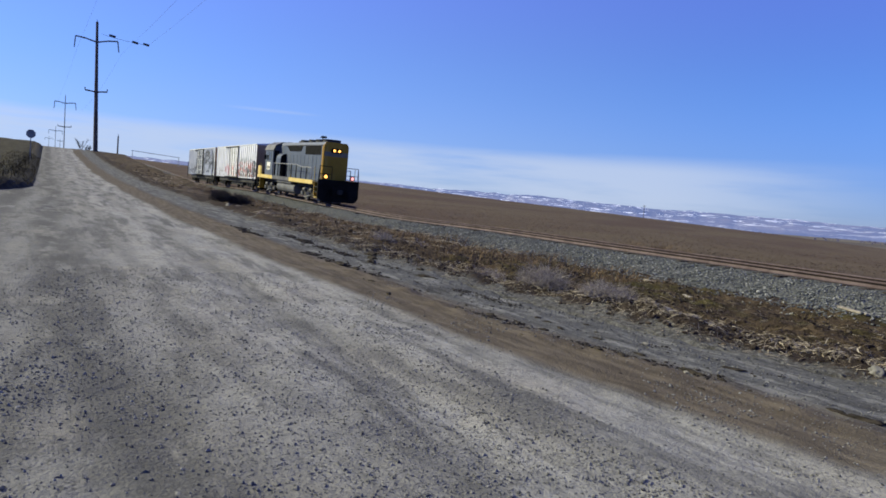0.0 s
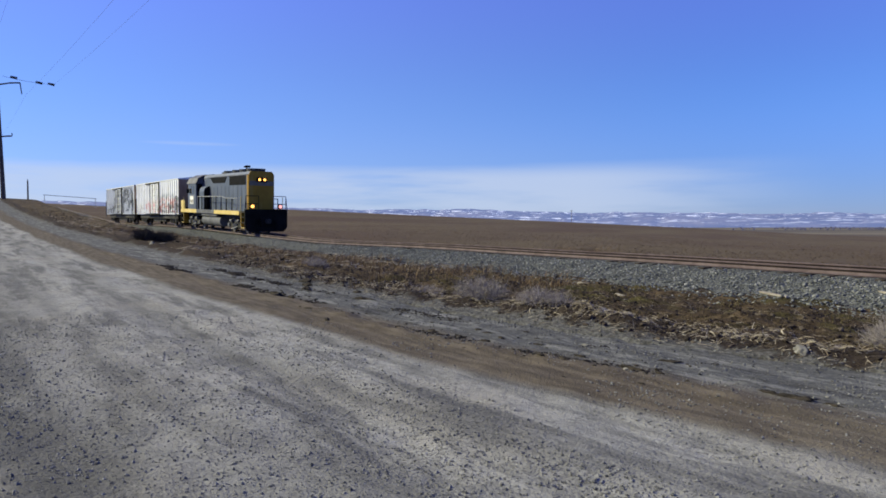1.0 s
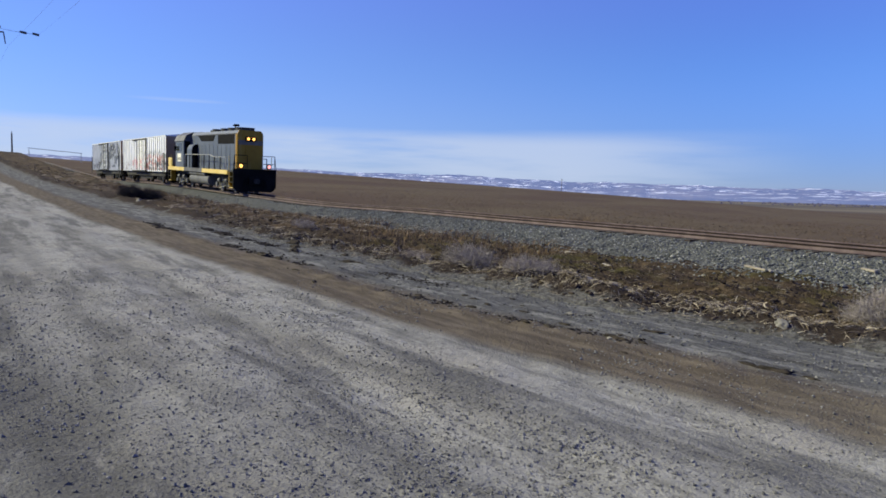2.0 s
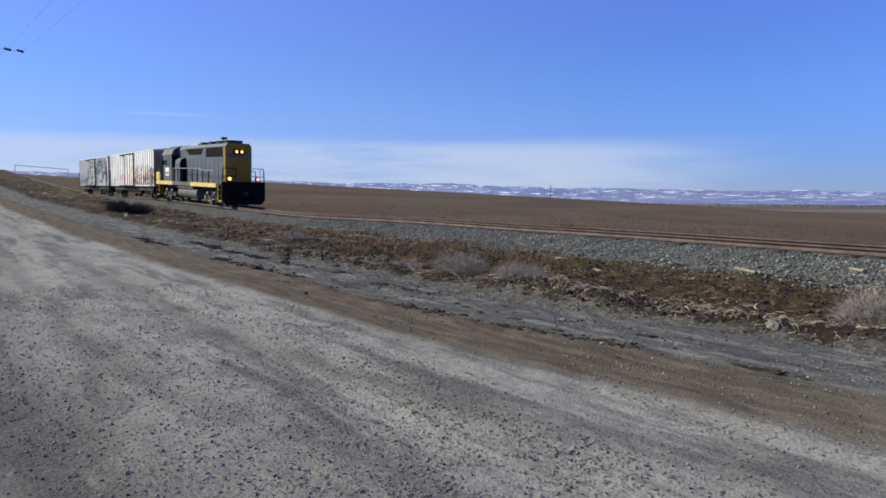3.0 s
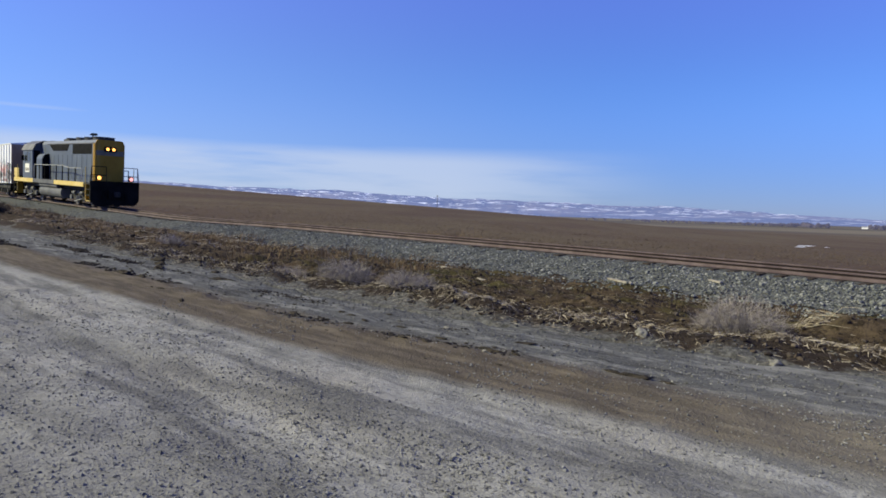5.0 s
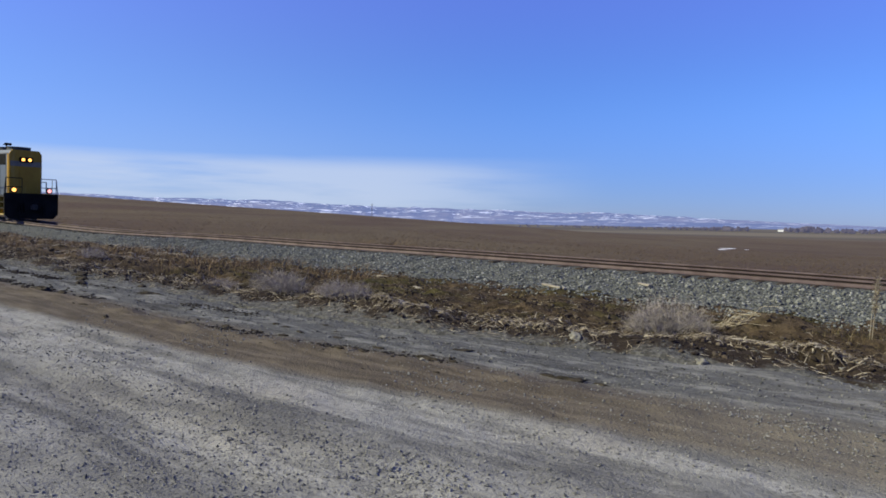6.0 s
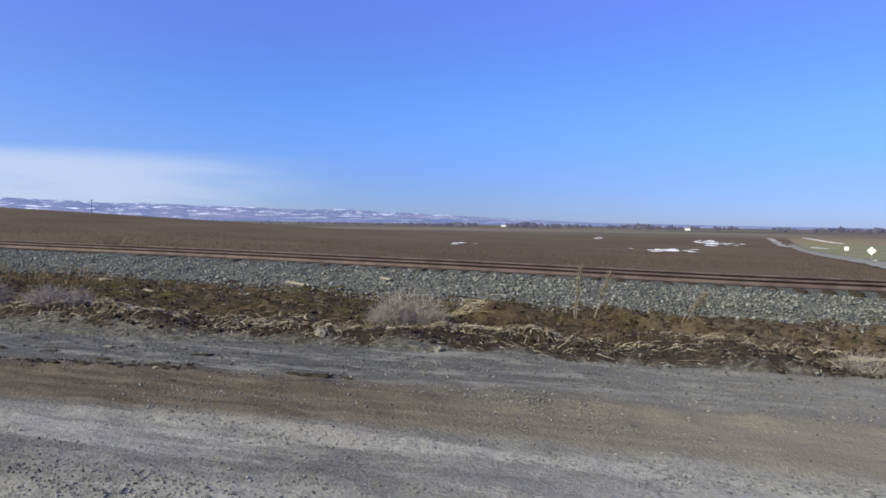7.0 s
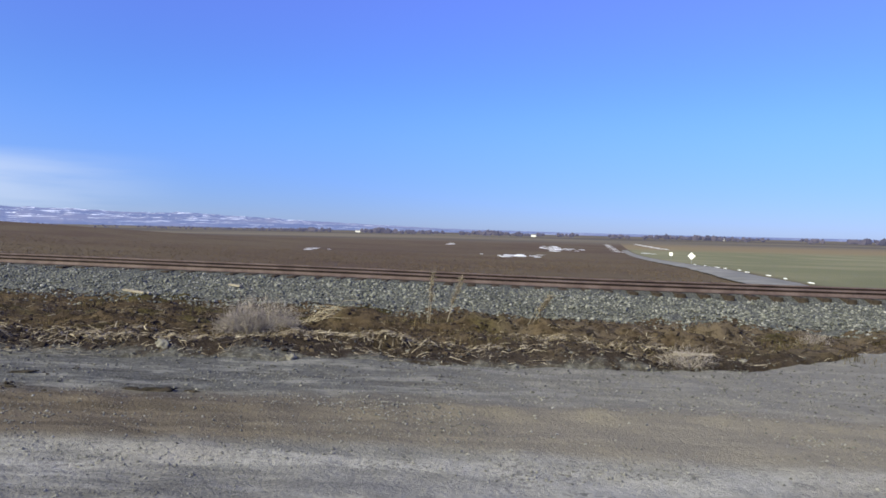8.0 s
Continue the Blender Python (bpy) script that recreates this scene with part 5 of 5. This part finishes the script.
def build_plants():
    grey = "pale grey dry leafless bush on the verge"
    bush("dry_bush", -10.25, 8.2, 1.25, 0.55, 3000, M_TWIG, grey, 51)
    bush("dry_bush", -8.45, 8.15, 1.3, 0.38, 2400, M_TWIG, grey, 52, 0.4)
    bush("dry_bush", -3.7, 10.1, 1.5, 0.74, 3600, M_TWIG, grey, 53)
    bush("dry_bush", -12.2, 8.3, 0.9, 0.36, 900, M_TWIG, grey, 54)
    bush("dry_bush", 2.3, 8.6, 0.75, 0.32, 700, M_TWIG, grey, 55)
    bush("dry_bush", 5.4, 12.4, 0.6, 0.4, 500, M_TWIG, grey, 56)
    bush("dry_bush", -20.5, 9.6, 1.1, 0.4, 800, M_TWIG, grey, 57, 0.5, 0.01)
    dark = "dark heap of dead tumbleweed beside the road"
    for k, (x, y, w, h) in enumerate(((-39.3, 8.5, 1.25, 0.85), (-39.0, 9.35, 1.3, 0.78))):
        bush("dark_bush", x, y, w, h, 3200, M_DARKTWIG, dark, 61 + k, 0.35, 0.014, 1.0)
    rng = random.Random(77)
    tall, low = Ribbons(), Ribbons()
    for x, y, h in ((-20.4, 22.3, 0.75), (-21.9, 22.4, 0.6), (-22.3, 22.5, 0.65), (-19.9, 22.6, 0.6), (-33.0, 22.4, 0.6), (-34.0, 22.8, 0.5)):
        blades(tall, x, y, max(land(x, y), ballast_z(x, y)) - 0.02, h, 160, 0.5, 0.016, rng)
    for k in range(330):
        x, y = rng.uniform(-64, -13), rng.gauss(12.0, 2.6)
        if 9.0 < y < 16.4:
            blades(tall, x, y, land(x, y), rng.uniform(0.06, 0.30), 45, 1.2, 0.016, rng)
    for k in range(60):
        x, y = rng.uniform(-15, 5), rng.uniform(9.3, 13.8)
        blades(low, x, y, land(x, y), rng.uniform(0.03, 0.12), 60, 0.5, 0.010, rng)
    tagged(new("tan_grass_clumps", tall.mesh("tan_grass_clumps", M_REDGRASS)), "clumps of reddish tan dry grass along the line", "grass", kind="stuff")
    tagged(new("low_grass_clumps", low.mesh("low_grass_clumps", M_GRASS)), "low clumps of olive brown grass", "grass", kind="stuff")
    stalk(-1.2, 11.55, 0.86, 0.05, 81)
    stalk(-0.95, 11.6, 0.74, 0.28, 82)
    stalk(0.5, 11.3, 0.4, 0.3, 83)


def build_verge_clods():
    rng = np.random.default_rng(14)
    for name, mat, n, lo, hi, y0, y1, size, label, cat in (
            ("verge_clods", M_VERGECLOD, 9000, 0.012, 0.05, 7.3, 14.6, 0.6, "small dark clods of earth over the verge", "earth"),
            ("shoulder_stones", M_CHIP, 6500, 0.006, 0.020, 5.6, 9.6, 0.7, "grey gravel scattered along the road shoulder", "gravel")):
        places, sizes = [], []
        while len(places) < n:
            x = rng.uniform(-24, 9)
            y = rng.uniform(y0, y1)
            if name == "verge_clods" and rng.random() > 0.55 + 0.9 * noise.noise(Vector((x * 0.8, y * 1.1, 61))) - 0.05 * (y - 8.0):
                continue
            if name == "verge_clods" and y < road_far(x) + 0.15:
                continue
            if name == "shoulder_stones" and rng.random() > 1.1 - abs(y + drift(x) - 8.0) * 0.6:
                continue
            s = lo + (hi - lo) * rng.random() ** 2.2
            z = road_z(x, y) if y < road_far(x) - 0.25 else land(x, y)
            places.append((x, y, z + 0.25 * s))
            sizes.append(s)
        v, f = lumps(places, sizes, rng, size, 0.3)
        tagged(new(name, mesh_of(name, v, f, mat)), label, cat, kind="stuff")


def build_ridge_clods():
    """Two broken ridges of dark clods, thrown up by the grader along the shoulder."""
    rng = np.random.default_rng(18)
    places, sizes = [], []
    while len(places) < 3000:
        x = -4.5 - 19.5 * rng.random()
        row = rng.random() < 0.6
        y = (6.35 if row else 7.35) - drift(x) + 0.35 * wave(x, 2.0 if row else 5.0, 0.22, 63) + rng.normal(0, 0.10)
        if wave(x, 1.0 if row else 8.0, 0.7, 65) + 0.6 * wave(x, 4.0, 2.6, 66) < rng.uniform(-0.15, 0.45):
            continue
        s = (0.005 + 0.022 * rng.random() ** 2.4) * (1.0 + 0.9 * smooth(-x, 8.0, 20.0))
        places.append((x, y, road_z(x, y) + 0.2 * s))
        sizes.append(s)
    v, f = lumps(places, sizes, rng, 0.55, 0.35)
    tagged(new("ridge_clods", mesh_of("ridge_clods", v, f, M_CLOD)), "broken ridges of dark clods along the road shoulder", "earth", kind="stuff")


def build_rough_bank():
    """The rougher, weedier verge farther up the line: lumps of earth and strewn stems."""
    rng, nrng = random.Random(91), np.random.default_rng(91)
    places, sizes, R = [], [], Ribbons()
    while len(places) < 1500:
        x, y = rng.uniform(-115, -22), rng.uniform(8.6, 16.0)
        if noise.noise(Vector((x * 0.3, y * 0.5, 71))) + rng.uniform(-0.3, 0.6) < 0.1:
            continue
        s = 0.03 + 0.09 * rng.random() ** 2.5
        places.append((x, y, land(x, y) + 0.1 * s))
        sizes.append(s)
    v, f = lumps(places, sizes, nrng, 0.6, 0.35)
    tagged(new("bank_clods", mesh_of("bank_clods", v, f, M_CLOD)), "dark lumps of earth on the rough roadside bank", "earth", kind="stuff")
    for k in range(4200):
        x, y = rng.uniform(-90, -20), rng.uniform(8.3, 16.2)
        if noise.noise(Vector((x * 0.25, y * 0.6, 73))) + rng.uniform(-0.4, 0.5) < 0.05:
            continue
        ln, a = rng.uniform(0.15, 0.6), rng.gauss(1.4, 0.8)
        x1, y1 = x + math.cos(a) * ln, y + math.sin(a) * ln
        R.add([(x, y, land(x, y) + 0.02), ((x + x1) / 2, (y + y1) / 2, land((x + x1) / 2, (y + y1) / 2) + 0.06), (x1, y1, land(x1, y1) + rng.uniform(0.02, 0.1))], rng.uniform(0.015, 0.04), (-math.sin(a), math.cos(a), 0.6))
    tagged(new("bank_stems", R.mesh("bank_stems", M_STRAW)), "pale broken stems strewn over the bank", "straw", kind="stuff")


def build_field_clods():
    """Broken clods of the ploughed field, those near the line."""
    rng = np.random.default_rng(17)
    places, sizes = [], []
    while len(places) < 34000:
        a, r = radians(rng.uniform(-36, 80)), 24.0 * 5.0 ** rng.random()
        x, y = -math.sin(a) * r, math.cos(a) * r
        if y < 23.5 or x > lane_x(y) - 1.8:
            continue
        if rng.random() > 0.6 + 0.9 * noise.noise(Vector((x * 0.12, y * 0.12, 37))):
            continue
        s = 0.02 + 0.055 * rng.random() ** 2.5
        places.append((x, y, land(x, y) + 0.2 * s))
        sizes.append(s)
    v, f = lumps(places, sizes, rng, 0.8, 0.3, (OCT_V, OCT_F))
    tagged(new("field_clods", mesh_of("field_clods", v, f, M_FIELDCLOD)), "brown clods of the ploughed field", "earth", kind="stuff")


# heaps of straw: x, y, half width along and across the verge, stems
STRAW_HEAPS = [(-9.2, 8.85, 0.7, 0.14, 260), (-8.0, 8.75, 0.8, 0.14, 330), (-7.2, 8.7, 0.5, 0.12, 200), (-5.3, 8.75, 0.5, 0.12, 140), (-4.5, 8.75, 0.6, 0.16, 240), (-4.6, 9.7, 0.5, 0.2, 140),
               (-3.5, 9.25, 0.9, 0.2, 330), (-2.5, 9.5, 0.8, 0.14, 260), (-1.8, 9.55, 0.7, 0.14, 220), (0.9, 10.1, 0.8, 0.16, 200), (1.9, 10.1, 0.5, 0.14, 120), (-13.8, 8.85, 0.9, 0.3, 220), (-15.9, 8.6, 1.2, 0.25, 260),
               (-18.0, 8.7, 1.0, 0.3, 180), (-11.2, 8.7, 0.9, 0.16, 240), (-6.2, 9.6, 0.9, 0.3, 110), (-0.3, 9.2, 0.9, 0.12, 150), (3.0, 11.6, 0.8, 0.2, 110)]


def build_straw_heaps():
    rng, R = random.Random(34), Ribbons()
    for x0, y0, w, d, n in STRAW_HEAPS:
        y0, n = y0 - 0.75 * drift(x0), int(1.7 * n)
        for k in range(n):
            x, y = x0 + rng.gauss(0, 0.7) * w, y0 + rng.gauss(0, 0.95) * d
            ln, a = rng.uniform(0.04, 0.17) * (2.2 if rng.random() < 0.06 else 1), rng.gauss(0.0, 0.9) + (math.pi if rng.random() < 0.5 else 0)
            x1, y1 = x + math.cos(a) * ln, y + math.sin(a) * ln
            up = rng.random() ** 2 * 0.07
            z0, z1 = land(x, y) + 0.01 + up * rng.random(), land(x1, y1) + 0.012 + up
            R.add([(x, y, z0), ((x + x1) / 2, (y + y1) / 2, (z0 + z1) / 2 + rng.uniform(0.0, 0.02)), (x1, y1, z1)], rng.uniform(0.008, 0.020), (-math.sin(a), math.cos(a), rng.uniform(0.2, 0.9)))
    tagged(new("straw_heaps", R.mesh("straw_heaps", M_STRAW)), "flattened heaps of pale straw on dark bare earth", "straw", kind="stuff")
    # bent stems fanning out beside the bush
    R = Ribbons()
    for k in range(34):
        x, y, a = -3.2 + rng.gauss(0, 0.12), 11.2 + rng.gauss(0, 0.1), rng.gauss(0.5, 0.5)
        ln, h = rng.uniform(0.3, 0.8), rng.uniform(0.06, 0.3)
        z = land(x, y)
        R.add([(x, y, z - 0.02), (x + math.cos(a) * ln * 0.5, y - 0.1 + math.sin(a) * ln * 0.2, z + h), (x + math.cos(a) * ln, y - 0.25 + math.sin(a) * ln * 0.3, z + h * 1.1)], 0.010, (0, 0.4, 1))
    tagged(new("bent_stems", R.mesh("bent_stems", M_STRAW)), "fan of bent pale dry stems beside the bush", "weed", group="dry stalks")


def build_wheel_line():
    """A pale irrigation pipe on tall towers beyond the crest."""
    w = new("irrigation_pipe")
    a, b = Vector((-199.0, 19.3, 9.7)), Vector((-197.0, 31.0, 8.9))
    w.matrix_basis = Matrix.Translation((a.x, a.y, land(a.x, a.y)))
    tagged(w, "long thin grey irrigation pipe on towers in the field", "irrigation pipe")
    base = Vector((a.x, a.y, land(a.x, a.y)))
    part("pipe", rod(B(), a - base, b - base, 0.07, seg=10), M_RAILING, w, "pale pipe")
    for t in (0.02, 0.98):
        p = a.lerp(b, t)
        g = land(p.x, p.y)
        bm = B()
        for dx in (-1.2, 1.2):
            rod(bm, Vector((p.x + dx, p.y, g - 0.1)) - base, p - base, 0.035, seg=8)
        rod(bm, Vector((p.x - 0.7, p.y, g + (p.z - g) * 0.4)) - base, Vector((p.x + 0.7, p.y, g + (p.z - g) * 0.4)) - base, 0.05, seg=8)
        part("tower", bm, M_RAILING, w)


def bare_tree(x, y, high, seed):
    """A leafless tree: trunk, forked limbs and a thin crown of twigs."""
    rng = random.Random(seed)
    t = new("bare_tree")
    t.matrix_basis = pose(x, y, land(x, y) - 0.1)
    tagged(t, "small leafless tree beyond the crest of the road", "tree", group="bare trees beyond the crest")
    part("trunk", rod(B(), (0, 0, 0), (0.1, 0, high * 0.4), 0.22, 0.13, 9), M_POLE, t)
    R = Ribbons()
    for k in range(9):
        a, l = rng.uniform(0, 6.283), rng.uniform(0.35, 0.6) * high
        end = (math.cos(a) * l * 0.5, math.sin(a) * l * 0.5, high * 0.35 + l)
        part("limb", rod(B(), (0.08, 0, high * 0.34), end, 0.08, 0.03, 6), M_POLE, t)
        for q in range(60):
            f = rng.uniform(0.3, 1.0)
            p = Vector((0.08, 0, high * 0.34)).lerp(Vector(end), f)
            w = Vector((rng.gauss(0, 1), rng.gauss(0, 1), rng.gauss(0.6, 0.7))).normalized() * rng.uniform(0.5, 1.3)
            R.add([p, p + w * 0.5 + Vector((0, 0, 0.08)), p + w], 0.05, (rng.uniform(-1, 1), rng.uniform(-1, 1), 0.2))
    crown = new("crown", R.mesh("crown", M_DARKTWIG))
    crown.parent = t




# ---- dark weedy edge of the road bank ----
def build_berm():
    xs = spaced((-60, -14), (-150, -14), 0.35, 1.06)
    prof = [(0.15, 0.0), (-0.05, 0.16), (-0.3, 0.34), (-0.65, 0.55), (-1.0, 0.62), (-1.35, 0.5)]
    verts = []
    for x in xs:
        e = road_near(x)
        for d, h in prof:
            y = e + d
            verts.append((x, y, grade(x) + h * smooth(-x, 12, 26) + 0.12 * wave(x, y, 1.6, 51) * (0 < h < 0.6) - 0.02))
    k = len(prof)
    faces = [(j * k + i, j * k + i + 1, (j + 1) * k + i + 1, (j + 1) * k + i) for j in range(len(xs) - 1) for i in range(k - 1)]
    mat = worn("dark_bank_earth", (0.022, 0.019, 0.015), (0.062, 0.052, 0.036), 2.0, 14.0, 1.0)
    rng, R = random.Random(93), Ribbons()
    for k in range(5200):
        x = -17.0 - 85.0 * rng.random() ** 1.4
        y = road_near(x) - 0.05 - rng.random() ** 2 * 3.0
        h, a = rng.uniform(0.08, 0.38), rng.uniform(0, 6.283)
        z = grade(x) + 0.65 * smooth(road_near(x) - y, 0.0, 0.9) * smooth(-x, 12, 26)
        R.add([(x, y, z - 0.1), (x + math.cos(a) * h * 0.3, y + math.sin(a) * h * 0.3, z + h * 0.6), (x + math.cos(a) * h, y + math.sin(a) * h, z + h)], 0.035, (-math.sin(a), math.cos(a), 0.2))
    tagged(new("bank_weeds", R.mesh("bank_weeds", M_BANKWEED)), "dark dead weeds on the roadside bank", "weeds", kind="stuff")
    tagged(new("bank_edge", mesh_of("bank_edge", verts, faces, mat, True)), "dark raw earth edge of the roadside bank", "bank", kind="structure")


build_ballast_stones()
build_verge_clods()
build_ridge_clods()
build_rough_bank()
bare_tree(-290, 11.2, 7.5, 95)
bare_tree(-300, 13.6, 5.5, 96)
build_pebbles()
build_clods()
build_planks()
build_verge_grass()
build_straw()
build_straw_heaps()
build_plants()
build_field_clods()
build_wheel_line()
build_berm()
build_bed_stones()
